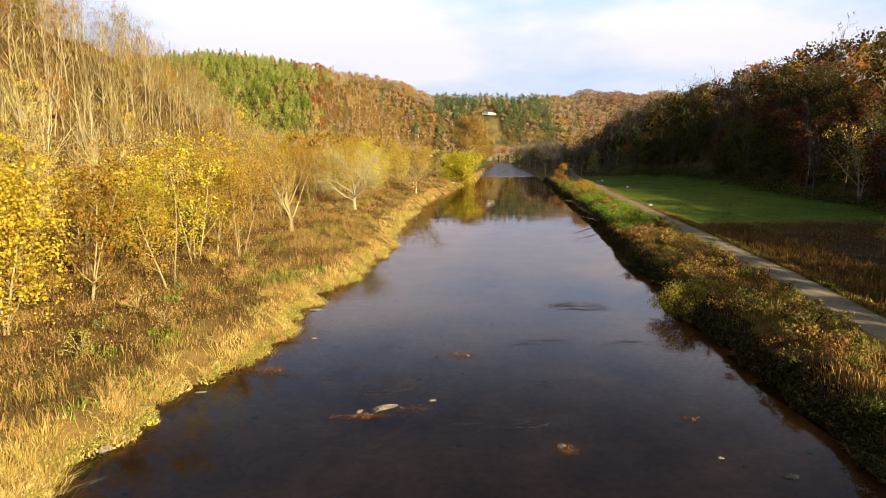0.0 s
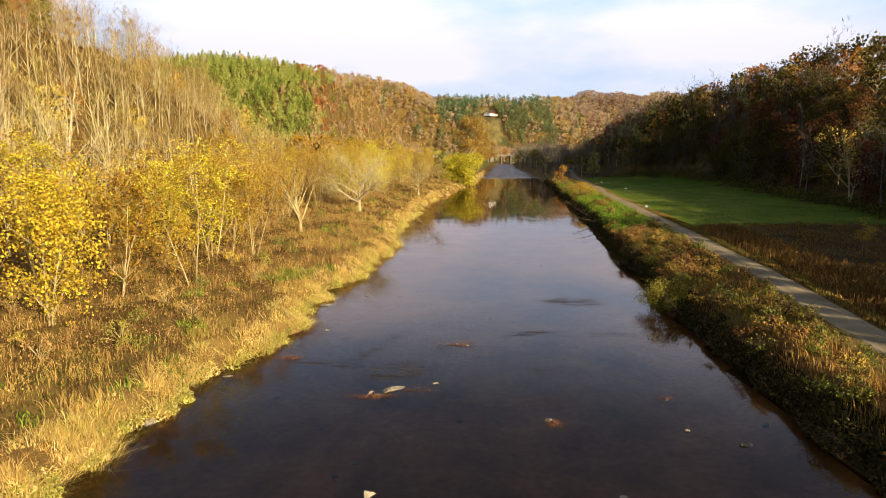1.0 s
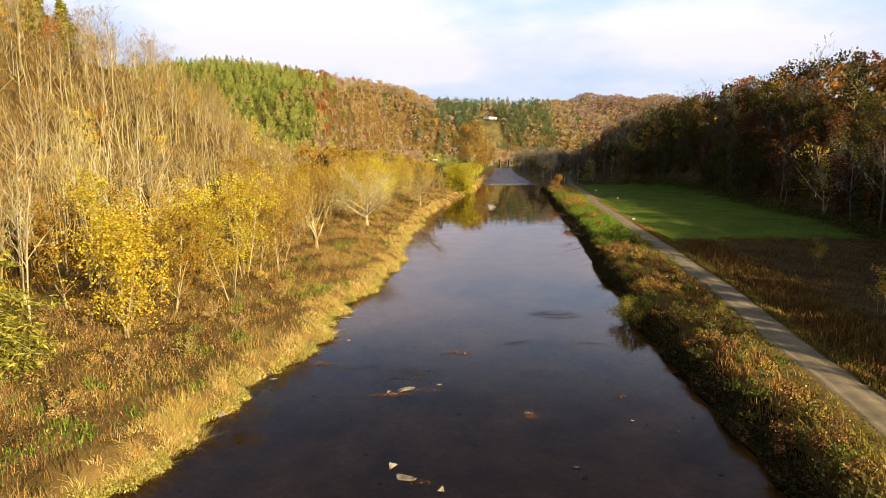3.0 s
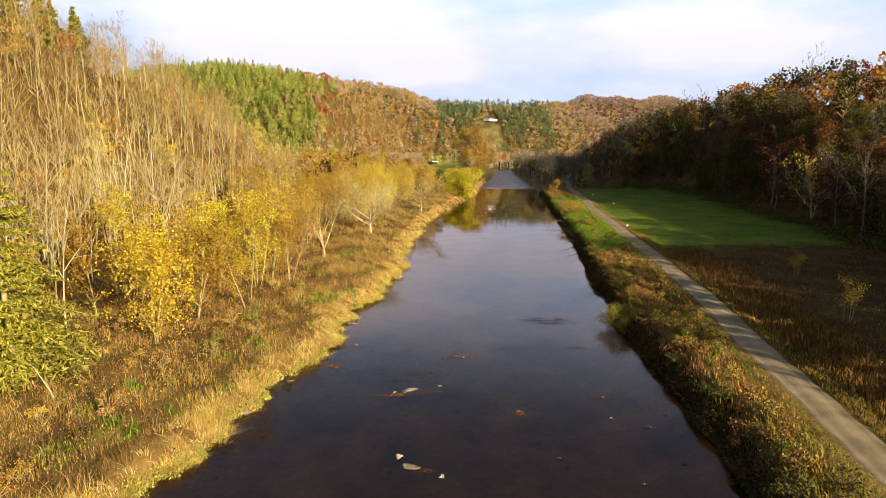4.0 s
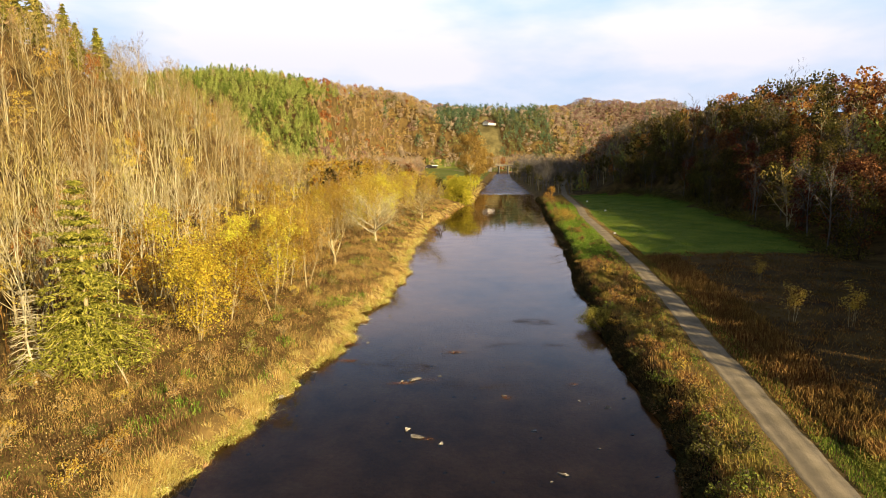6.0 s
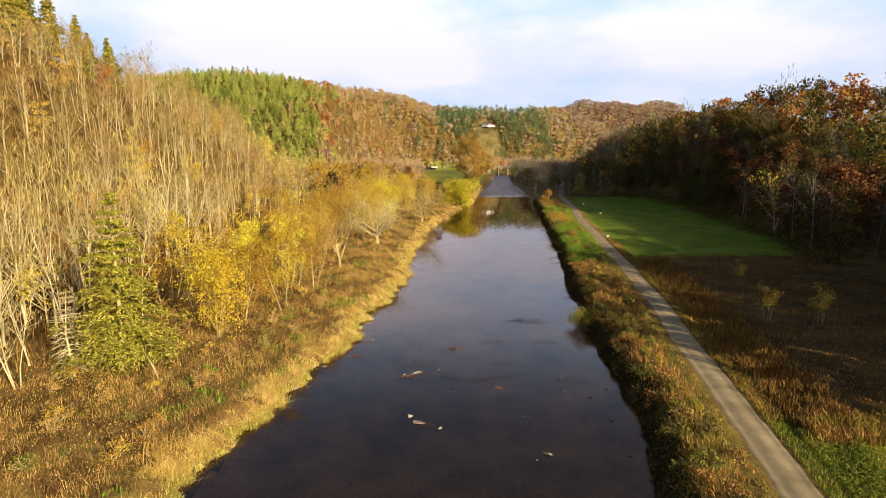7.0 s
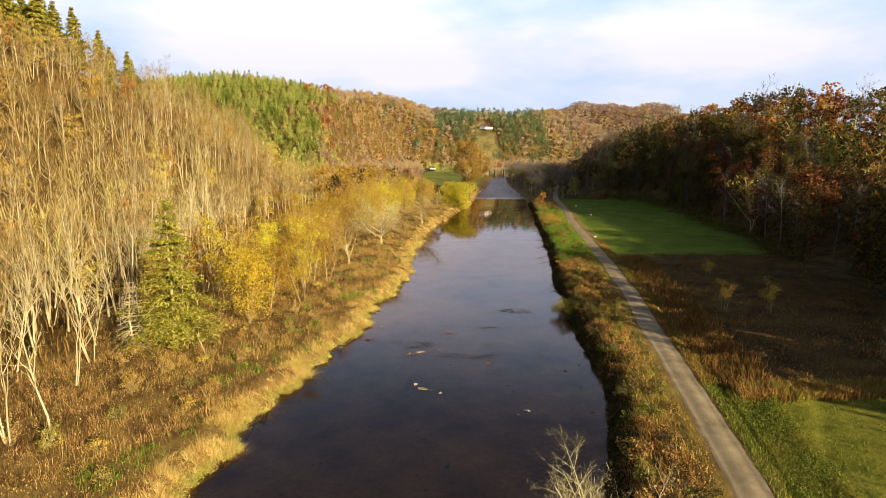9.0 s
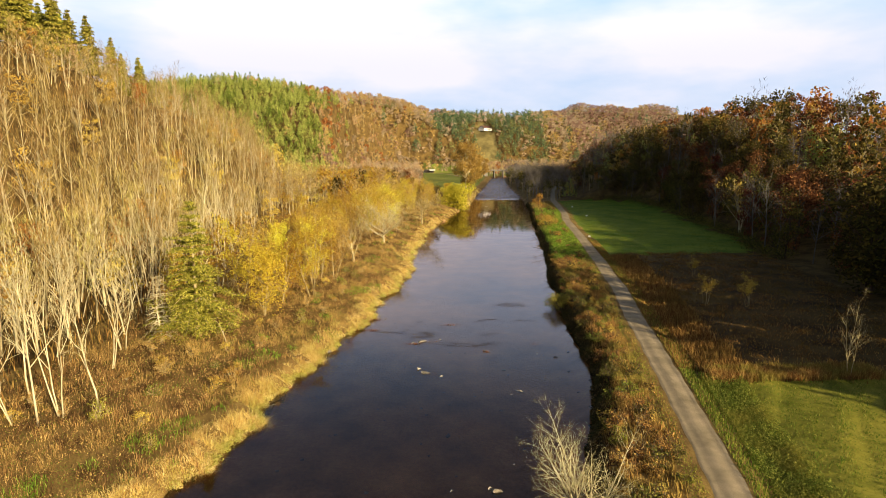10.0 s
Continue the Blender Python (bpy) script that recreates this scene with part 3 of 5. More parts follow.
def tree_arrays(seed, P, bark, twig, leaf=None, n_leaf=0, size=0.25, stems=1, spread=0.15, fuzz=0.5, low=0.0, spray=0, spray_len=0.8, sides=5, spray_w=0.035, loose=0.0, bunch=1):
    """A tree as part arrays: {part: (verts, faces, material)}."""
    rng, out = skeleton_tree(seed, P, stems, spread)
    got = {}
    thick = [s for lev in out[:2] for s in lev]
    fine = [s for lev in out[2:] for s in lev]
    got["trunk"] = (*tubes(thick, sides), bark)
    if fine:
        v, f = tubes(fine, 3)
        if spray:
            # the thinnest twigs, along and beyond the fine branches
            s = np.array(fine)
            pick = rng.integers(0, len(s), spray)
            t = rng.uniform(0.2, 1, (spray, 1))
            c = s[pick, :3] * (1 - t) + s[pick, 3:6] * t
            along_d = s[pick, 3:6] - s[pick, :3]
            along_d = along_d / np.maximum(np.linalg.norm(along_d, axis=1, keepdims=True), 1e-6) + [0, 0, 0.25] + rng.normal(0, loose, (spray, 3))
            lv, lf = leaves(rng, c + along_d * spray_len * 0.4, spray_len, spray_w, 0, along_d)
            v, f = np.concatenate([v, lv]), np.concatenate([f, lf + len(v)])
        got["crown" if not n_leaf else "twig_frame"] = (v, f, twig)
    if n_leaf:
        s = np.array(fine or thick)
        s = s[(s[:, 5] > low)]
        # leaves stand in bunches along the twigs
        n_leaf = n_leaf // bunch * bunch
        pick = rng.integers(0, len(s), n_leaf // bunch)
        t = rng.uniform(0, 1, (len(pick), 1))
        c = s[pick, :3] * (1 - t) + s[pick, 3:6] * t + rng.normal(0, fuzz, (len(pick), 3)) * [1, 1, 0.8]
        if bunch > 1:
            c = np.repeat(c, bunch, 0) + rng.normal(0, 0.2, (n_leaf, 3))
        c[:, 2] = np.maximum(c[:, 2], 0.2)
        mid = np.array([c[:, 0].mean(), c[:, 1].mean(), c[:, 2].mean() * 0.8])
        got["crown"] = (*leaves(rng, c, size, size * 0.7, 0.0, None, c - mid, 0.9), leaf)
    return got


def conifer_arrays(seed, height, radius, bark, needle, tiers=26, per=7, clumps=16, bare=0.08, size=0.55, dead=False, slim=0.5):
    rng = np.random.default_rng(seed)
    trunk = [(0, 0, -0.3, rng.normal(0, 0.1), rng.normal(0, 0.1), height * 0.5, height * 0.014, height * 0.009),
             (0, 0, height * 0.5, 0, 0, height, height * 0.009, 0.02)]
    trunk[1] = (*trunk[0][3:6], *trunk[1][3:])
    boughs, cs, dirs = [], [], []
    for k in range(tiers):
        t = bare + (1 - bare) * (k + rng.uniform(-0.3, 0.3)) / tiers
        if t > 0.985:
            continue
        z = height * t
        prof = (1 - t) ** 0.85 * (0.75 + 0.35 * rng.uniform()) * (0.65 + 0.35 * min(1, (t - bare) * 6 + 0.3))
        a0 = rng.uniform(0, 6.28)
        for j in range(per):
            a = a0 + j * 6.283 / per + rng.normal(0, 0.3)
            L = max(0.3, radius * prof * rng.uniform(0.55, 1.25))
            out_d = np.array([math.cos(a), math.sin(a), 0])
            p = np.array([0, 0, z])
            rise, fall = (0.25, -0.25) if not dead else (0.15, -0.45)
            m = p + out_d * L * 0.5 + [0, 0, L * 0.5 * rise * (0.3 + t)]
            e = p + out_d * L + [0, 0, L * fall * (1 - t) + L * 0.25 * t]
            boughs += [(*p, *m, 0.05, 0.035), (*m, *e, 0.035, 0.012)]
            nc = max(3, clumps // 8, int(clumps * L / radius))
            u = rng.uniform(0.1, 1.0, nc)
            c = np.where(u[:, None] < 0.5, p + (m - p) * u[:, None] * 2, m + (e - m) * (u[:, None] * 2 - 1))
            sideways = np.cross(out_d, [0, 0, 1])
            c = c + sideways * (rng.normal(0, 0.22, nc) * L * (0.4 + u))[:, None] * 0.6 + rng.normal(0, 0.08, (nc, 3))
            cs.append(c)
            dirs.append(np.tile(out_d + [0, 0, 0.05 - 0.3 * (1 - t)], (nc, 1)))
            if dead:
                for _ in range(5):
                    w = rng.uniform(0.3, 1)
                    b = m + (e - m) * w
                    boughs.append((*b, *(b + sideways * rng.normal(0, 0.4) + out_d * 0.3 + [0, 0, rng.normal(-0.1, 0.15)]), 0.014, 0.006))
    got = {"trunk": (*tubes(trunk, 6), bark), "bough_frame": (*tubes(boughs, 3), bark)}
    if not dead:
        c = np.concatenate(cs)
        out_n = c * [1, 1, 0] + [0, 0, 0.8]
        got["crown"] = (*leaves(rng, c, size, size * slim, 0.0, np.concatenate(dirs), out_n, 0.7), needle)
    return got


def puff_arrays(seed, height, width, bark, leaf, n, size, lobes=14, low=0.25, twigs=3, sides=4):
    """A full leafy crown: lobes of leaf sprays round a branching frame."""
    rng = np.random.default_rng(seed)
    top = np.array([rng.normal(0, 0.3), rng.normal(0, 0.3), height * 0.62])
    segs = [(0, 0, -0.4, *top, height * 0.016, height * 0.009)]
    cs, ns = [], []
    for k in range(lobes):
        a, z = rng.uniform(0, 6.28), low + (1 - low) * rng.uniform(0, 1) ** 0.8
        w = width / 2 * math.sqrt(max(0.05, 1 - ((z - 0.55) / 0.55) ** 2)) * rng.uniform(0.35, 0.85)
        c = np.array([math.cos(a) * w, math.sin(a) * w, height * z * 0.93])
        s0 = np.array([0, 0, max(height * 0.2, c[2] - w * 0.9 - 0.6)])
        segs.append((*s0, *c, height * 0.007, 0.03))
        R = width * rng.uniform(0.13, 0.24)
        m = n // lobes
        g = rng.normal(size=(m, 3))
        g /= np.linalg.norm(g, axis=1, keepdims=True)
        cs.append(c + g * R * rng.uniform(0.55, 1.1, (m, 1)) * [1, 1, 0.8])
        ns.append(g + 0.4 * unit(c - [0, 0, height * 0.4]))
        e = c + g[:3] * R * 0.9
        segs += [(*c, *q, 0.03, 0.01) for q in e[:twigs]]
    c = np.concatenate(cs)
    return {"trunk": (*tubes(segs, sides), bark), "crown": (*leaves(rng, c, size, size * 0.75, 0.0, None, np.concatenate(ns), 0.55), leaf)}


def cone_arrays(seed, height, radius, bark, leaf, n, size):
    """A far pine: a full cone of needle sprays, lumpy in its outline."""
    rng = np.random.default_rng(seed)
    t = 1 - rng.uniform(0, 1, n) ** 0.6
    a = rng.uniform(0, 6.28, n)
    lump = 1 + 0.25 * np.sin(a * 3 + t * 9 + seed) + 0.15 * np.sin(a * 5 - t * 17)
    r = radius * (1 - t) ** 0.8 * lump * rng.uniform(0.75, 1.05, n)
    c = np.stack([r * np.cos(a), r * np.sin(a), height * (0.1 + 0.9 * t)], 1)
    nrm = np.stack([np.cos(a), np.sin(a), 0.55 + 0 * a], 1)
    return {"trunk": (*tubes([(0, 0, -0.4, 0, 0, height * 0.9, height * 0.015, 0.05)], 4), bark), "crown": (*leaves(rng, c, size, size * 0.7, 0, None, nrm, 0.5), leaf)}


def tree_thing(name, arrays, label, category, group="", at=None):
    ob = thing(name, label, category, group, at=at)
    for key, (v, f, m) in arrays.items():
        p = part(key, mesh_np(key, v, [f], [M[m]]), ob)
        if key != "trunk":
            p["kind"] = "stuff"
    return ob


def plant(kinds, spots, rng):
    """Copies of the model trees at rows of x, y, scale. The first spot of each kind takes the model itself."""
    used = set()
    for x, y, s, k in spots:
        m = pose(x, y, float(ground_height(x, y)) - 0.05, rng.normal(0, 1.2), rng.normal(0, 1.2), rng.uniform(0, 360)) @ Matrix.Diagonal((s, s, s * rng.uniform(0.92, 1.1), 1))
        if k not in used:
            used.add(k)
            kinds[k].matrix_basis = m
        else:
            kinds[k].scale = (1, 1, 1)
            model = kinds[k].matrix_basis.copy()
            kinds[k].matrix_basis = Matrix.Identity(4)
            copy_thing(kinds[k], m)
            kinds[k].matrix_basis = model


def woods(name, models, spots, rng, label, category):
    """Uncounted trees far off, joined: models are array dicts, spots rows of x, y, scale, model."""
    acc = {}
    spots = np.asarray(spots, float)
    zs = ground_height(spots[:, 0], spots[:, 1])
    for k, arr in enumerate(models):
        rows = np.nonzero(spots[:, 3].astype(int) == k)[0]
        if not len(rows):
            continue
        a = rng.uniform(0, 6.28, len(rows))
        s = spots[rows, 2]
        for v, f, m in arr.values():
            ca, sa = np.cos(a)[:, None], np.sin(a)[:, None]
            X = (v[None, :, 0] * ca - v[None, :, 1] * sa) * s[:, None] + spots[rows, 0][:, None]
            Y = (v[None, :, 0] * sa + v[None, :, 1] * ca) * s[:, None] + spots[rows, 1][:, None]
            Z = v[None, :, 2] * s[:, None] + zs[rows][:, None]
            V = np.stack([X, Y, Z], 2).reshape(-1, 3)
            F = (f[None] + (np.arange(len(rows)) * len(v))[:, None, None]).reshape(-1, f.shape[1])
            acc.setdefault(m, []).append((V, F))
    verts, faces, mats, idx, base = [], [], [], [], 0
    for i, (m, lst) in enumerate(acc.items()):
        mats.append(M[m])
        for V, F in lst:
            verts.append(V)
            faces.append(F + base)
            idx.append(np.full(len(F), i))
            base += len(V)
    ob = new(name, mesh_np(name, np.concatenate(verts), faces, mats, np.concatenate(idx)))
    return tagged(ob, label, category, kind="stuff")


def open_to(x, y, high, eye, cover=5.0):
    """Which treetops the land between does not hide from a point."""
    top = ground_height(x, y) + high
    seen = np.ones(len(x), bool)
    for t in np.linspace(0.2, 0.97, 36):
        gx, gy = eye[0] + (x - eye[0]) * t, eye[1] + (y - eye[1]) * t
        seen &= ground_height(gx, gy) + np.where(t < 0.93, cover, 0) < eye[2] + (top - eye[2]) * t + 0.5
    return seen


def scatter(rng, x0, x1, y0, y1, gap, test):
    """A jittered grid of places that pass the test."""
    gx, gy = np.meshgrid(np.arange(x0, x1, gap), np.arange(y0, y1, gap))
    x = gx.ravel() + rng.uniform(-0.45, 0.45, gx.size) * gap
    y = gy.ravel() + rng.uniform(-0.45, 0.45, gx.size) * gap
    ok = test(x, y)
    return x[ok], y[ok]


def blades(rng, x, y, h, width, lean=0.35, bend=0.3, wind=(0.0, 0.0), splay=None):
    """Grass blades, each bent once: arrays of quads and tips."""
    n = len(x)
    z = ground_height(x, y) - 0.03
    base = np.stack([x, y, z], 1)
    a = rng.uniform(0, 6.283, n)
    d = np.stack([np.cos(a), np.sin(a), np.zeros(n)], 1) * (rng.uniform(0, lean, n) * h)[:, None]
    if splay is not None:
        d += np.concatenate([splay, np.zeros((n, 1))], 1) * h[:, None]
    d[:, 0] += wind[0] * h
    d[:, 1] += wind[1] * h
    b = rng.uniform(0, 6.283, n)
    side = np.stack([np.cos(b), np.sin(b), np.zeros(n)], 1) * width * rng.uniform(0.6, 1.4, (n, 1)) / 2
    mid = base + d * 0.4 + np.stack([0 * h, 0 * h, h * 0.6], 1)
    tip = base + d * (1 + bend) + np.stack([0 * h, 0 * h, h * rng.uniform(0.8, 1.0, n)], 1)
    v = np.stack([base - side, base + side, mid + side * 0.8, mid - side * 0.8, tip], 1).reshape(-1, 3)
    o = np.arange(n)[:, None] * 5
    return v, o + np.array([[0, 1, 2, 3]]), o + np.array([[3, 2, 4]])


def sward(name, sets, label, category):
    """Grass and weeds that nobody could count, as one object. sets: rows of (arrays, material)."""
    verts, faces, mats, idx, base = [], [], [], [], 0
    for (v, *fs), m in sets:
        if M[m] not in mats:
            mats.append(M[m])
        for f in fs:
            faces.append(f + base)
            idx.append(np.full(len(f), mats.index(M[m])))
        verts.append(v)
        base += len(v)
    ob = new(name, mesh_np(name, np.concatenate(verts), faces, mats, np.concatenate(idx)))
    return tagged(ob, label, category, kind="stuff")

# ---- ground, water, road ----


def graded(a, b, fine, grow_by, lo, hi):
    """Coordinates: even steps from a to b, then widening to lo and hi."""
    mid = list(np.arange(a, b + 1e-6, fine))
    up, step = [], fine
    v = b
    while v < hi:
        step *= grow_by
        v += step
        up.append(min(v, hi))
    down, step, v = [], fine, a
    while v > lo:
        step *= grow_by
        v -= step
        down.append(max(v, lo))
    return np.array(down[::-1] + mid + up)


def region(x, y):
    """Ground cover: 0 litter, 1 meadow, 2 field, 3 bank, 4 bed, 5 lawn, 6 soil darkened as bank shade, 7 dry turf, 8
    pasture.
    """
    xl, xr, rd, we = along(LEFT_BANK, y), along(RIGHT_BANK, y), along(ROAD, y), along(WOOD_EDGE_R, y)
    wob = 1.2 * wave(x, y, 4, 3)
    k = np.zeros(np.shape(x), int)
    k[(x < xl) & (x > along(FOOT_L, y) + wob) & (y < 620)] = 3
    k[(x < xl - 6) & (x > 2 + wob) & (y > 322 + 3 * wob) & (y < 740)] = 5
    k[(x > xr) & (x < we + wob) & (y < 620)] = 3
    # shade of the right bank's face, laid as a strip of dark soil
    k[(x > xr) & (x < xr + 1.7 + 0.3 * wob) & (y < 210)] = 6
    open_r = (x > rd + 3.2 + 0.4 * wob) & (x < we + wob)
    k[open_r & (y > 58.5 + wob) & (y < 219)] = 1
    k[open_r & (y <= 58.5 + wob) & (y > -15.3 + 0.5 * wob)] = 2
    k[open_r & (y <= -15.3 + 0.5 * wob)] = 7
    k[(x > xl + 0.1) & (x < xr - 0.1)] = 4
    k[np.hypot((x - 93 + 6 * wave(x, y, 22, 3)) / 17, (y - 775) / 50) < 1] = 8
    return k


def build_ground():
    gx = graded(-24, 46, 0.6, 1.08, -2600, 2600)
    gy = graded(-75, 150, 1.3, 1.022, -2600, 2600)
    X, Y = np.meshgrid(gx, gy)
    Z = ground_height(X, Y)
    v = np.stack([X, Y, Z], 2).reshape(-1, 3)
    nx, ny = len(gx), len(gy)
    i = (np.arange(ny - 1)[:, None] * nx + np.arange(nx - 1)[None]).ravel()
    f = np.stack([i, i + 1, i + nx + 1, i + nx], 1)
    c = v[f].mean(1)
    mats = [M[k] for k in ("litter", "meadow", "field", "bank", "bed", "lawn", "bank_shade_soil", "dry_turf", "pasture")]
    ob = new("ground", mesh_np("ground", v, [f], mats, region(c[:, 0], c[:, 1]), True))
    tagged(ob, "rolling valley ground with leaf litter, turf and brown soil", "ground", kind="structure")


def strip(name, ys, cols, mat, shade=True):
    """A sheet along y: cols maps y to arrays of (x, z) across."""
    rows = [cols(y) for y in ys]
    n = len(rows[0])
    v = [(x, y, z) for y, row in zip(ys, rows) for x, z in row]
    i = (np.arange(len(ys) - 1)[:, None] * n + np.arange(n - 1)[None]).ravel()
    return mesh_np(name, v, [np.stack([i, i + 1, i + n + 1, i + n], 1)], [mat], None, shade)


def build_water():
    ys = np.concatenate([np.arange(-535, -80, 12), np.arange(-80, 320, 4), np.arange(320, 661, 8)]).astype(float)

    def cols(y):
        a, b = along(LEFT_BANK, y) - 1.6, along(RIGHT_BANK, y) + 1.4
        return [(a + (b - a) * t, 0.0) for t in (0, 0.5, 1)]
    ob = new("river_water", strip("river_water", ys, cols, M["water"], False))
    tagged(ob, "calm dark river water with small riffles and sky reflections", "river", kind="structure")


def build_road():
    ys = np.concatenate([np.arange(-535, -80, 8), np.arange(-80, 225, 1.0), np.arange(225, 420, 4)]).astype(float)

    def cols(y):
        c = float(along(ROAD, y))
        s = 0.10 * math.sin(y * 0.11) + 0.05 * math.sin(y * 0.43 + 1)
        out = []
        for u in np.linspace(-1.35, 1.35, 13):
            rut = -0.035 * (math.exp(-((abs(u) - 0.75) / 0.22) ** 2)) + 0.03 * math.exp(-(u / 0.35) ** 2)
            w = 1.0 + (0.05 * math.sin(y * 1.3 + u) if abs(u) > 1.1 else 0)
            x = c + u * w + s * 0.4
            z = float(ground_height(x, y)) + 0.045 + rut - (0.08 if abs(u) > 1.3 else 0)
            out.append((x, z))
        return out
    ob = new("road", strip("road", ys, cols, M["gravel"]))
    tagged(ob, "pale gravel riverside track with two worn wheel lines", "road", kind="structure")


build_ground()
build_water()
build_road()

# ---- trees: the models ----
BARE = dict(height=14.5, girth=0.12, kids=[14, 5, 3], steps=[5, 3, 2, 1], wander=[0.05, 0.12, 0.15, 0.2], rise=[0.03, 0.13, 0.06, 0.02], taper=0.88,
            angle=[48, 44, 40], short=[0.31, 0.5, 0.5], thin=[0.5, 0.6, 0.6], **{"from": [0.35, 0.25, 0.2]})
HILL = dict(BARE, girth=0.19, kids=[13, 4], steps=[4, 3, 1], wander=[0.04, 0.12, 0.2], rise=[0.03, 0.12, 0.05], angle=[40, 40], short=[0.40, 0.5], **{"from": [0.3, 0.2]})
ASH = dict(BARE, height=12.5, girth=0.10, wander=[0.075, 0.18, 0.2, 0.2], kids=[11, 4, 3], angle=[24, 34, 38], short=[0.28, 0.42, 0.45], rise=[0.02, 0.10, 0.05, 0.0], thin=[0.6, 0.6, 0.6], **{"from": [0.3, 0.25, 0.2]})
SYCAMORE = dict(BARE, height=4.2, girth=0.22, kids=[19, 9, 7], angle=[60, 44, 42], short=[1.3, 0.46, 0.45], rise=[0.02, 0.06, 0.05, 0.02], wander=[0.05, 0.1, 0.16, 0.2],
                steps=[4, 5, 3, 1], thin=[0.5, 0.55, 0.6], **{"from": [0.22, 0.25, 0.2]})
VASE = dict(SYCAMORE, height=5.0, girth=0.25, kids=[12, 6, 5], angle=[36, 38, 40], short=[1.1, 0.45, 0.5])
GROVE = dict(BARE, height=10.0, girth=0.10, kids=[13, 4, 2], angle=[48, 42, 40], short=[0.26, 0.5, 0.5], **{"from": [0.08, 0.2, 0.2]})
THICKET = dict(BARE, height=6.6, girth=0.135, kids=[14, 7, 5], angle=[44, 38, 36], short=[0.34, 0.42, 0.42], rise=[0.02, 0.05, 0.03, 0.0], wander=[0.06, 0.12, 0.14, 0.2],
               thin=[0.5, 0.55, 0.55], **{"from": [0.15, 0.2, 0.2]})
SAPLING = dict(BARE, height=3.6, girth=0.04, kids=[8, 3], angle=[36, 38], short=[0.3, 0.5], steps=[4, 2, 1], **{"from": [0.2, 0.2]})

rng = np.random.default_rng(11)

# ---- left bank: the single trees ----


def place(ob, x, y, s=1.0, turn=0.0, lean=(0.0, 0.0), dz=0.0):
    ob.matrix_basis = pose(x, y, float(ground_height(x, y)) - 0.05 + dz, lean[0], lean[1], turn) @ Matrix.Scale(s, 4)
    return ob


place(tree_thing("sycamore_tree", tree_arrays(21, SYCAMORE, "bark_pale", "twig_pale", spray=4500, spray_len=0.5, spray_w=0.022, loose=0.35), "spreading bare white-limbed tree in brown weeds", "tree"), -9.3, 69.0, 1.5)
place(tree_thing("bare_tree", tree_arrays(22, VASE, "bark_tan", "twig_tan", spray=1200, spray_len=0.45, spray_w=0.02, loose=0.3), "bare vase-shaped pale tree beside the river bank", "tree"), -13.4, 42.0, 1.25)
place(tree_thing("bare_tree", tree_arrays(23, SYCAMORE, "bark_tan", "twig_tan", spray=1500, spray_len=0.5, spray_w=0.025, loose=0.3), "small bare grey-brown tree on the grassy bank", "tree"), 0.0, 118.0, 1.7)
place(tree_thing("yellow_tree", tree_arrays(24, dict(GROVE, height=7.6, short=[0.42, 0.5, 0.5]), "bark_tan", "twig_tan", "bright_yellow", 6000, 0.19, 2, 0.14, 0.45, bunch=10), "small tree with bright yellow leaves in weeds", "tree"), -21.3, 6.9, 1.15)
place(tree_thing("pine_tree", conifer_arrays(25, 17.0, 6.0, "bark_tan", "pine_sun", 19, 8, 300, 0.06, 0.44, False, 0.26), "tall yellowish green pine among bare trees", "tree"), -27.0, -1.4, 1.0)
place(tree_thing("dead_conifer", conifer_arrays(26, 8.0, 2.6, "bark_pale", "pine", 16, 7, 0, 0.1, 0.4, True), "small dead conifer with bare pale boughs", "tree"), -30.5, -3.1, 1.0)
place(tree_thing("snag", tree_arrays(27, dict(ASH, height=3.4, kids=[5, 2], girth=0.09), "bark_pale", "twig_pale"), "short pale dead snag in brown weeds", "tree"), -22.9, -3.7, 1.0)

pale = [tree_thing("pale_ash_tree", tree_arrays(30 + i, dict(ASH, height=12.0 + 1.2 * i), "bark_pale", "twig_pale", stems=1 + i % 3, spread=0.20, spray=260, spray_len=0.5, loose=0.4),
                   "slender bare tree with pale sunlit bark", "tree", "pale trees at the wood's edge") for i in range(4)]
spots = [(-27.3, -22.3, 0.85, 0), (-31.9, -11.7, 0.9, 1), (-30.1, -22.7, 0.8, 2), (-30.8, -24.7, 0.9, 3), (-33.2, -23.9, 0.8, 1), (-35.5, -24.7, 0.9, 2), (-35.0, -19.3, 1.0, 0),
         (-37.5, -15.2, 1.0, 3), (-33.5, -5.8, 0.95, 2), (-36.0, -0.4, 1.0, 1), (-34.0, 5.7, 1.0, 0), (-39.5, -8.5, 1.05, 1), (-38.5, 9.7, 1.0, 2), (-31.5, 11.7, 0.95, 3), (-42.0, -1.7, 1.0, 0),
         (-35.5, 17.1, 1.05, 1), (-33.0, 23.8, 1.1, 2), (-38.0, 27.8, 1.1, 0), (-41.5, 19.1, 1.1, 3), (-30.5, 30.5, 1.05, 1), (-37.0, 38.6, 1.1, 2), (-42.0, 35.9, 1.1, 0), (-45.0, 49.3, 1.25, 3), (-40.0, 54.7, 1.2, 1),
         (-46.0, 7.7, 1.0, 2), (-45.0, 25.1, 1.1, 1), (-45.5, 60.7, 1.45, 0), (-50.5, 56.0, 1.5, 0), (-49.0, 70.8, 1.4, 1)]
plant(pale, spots, rng)

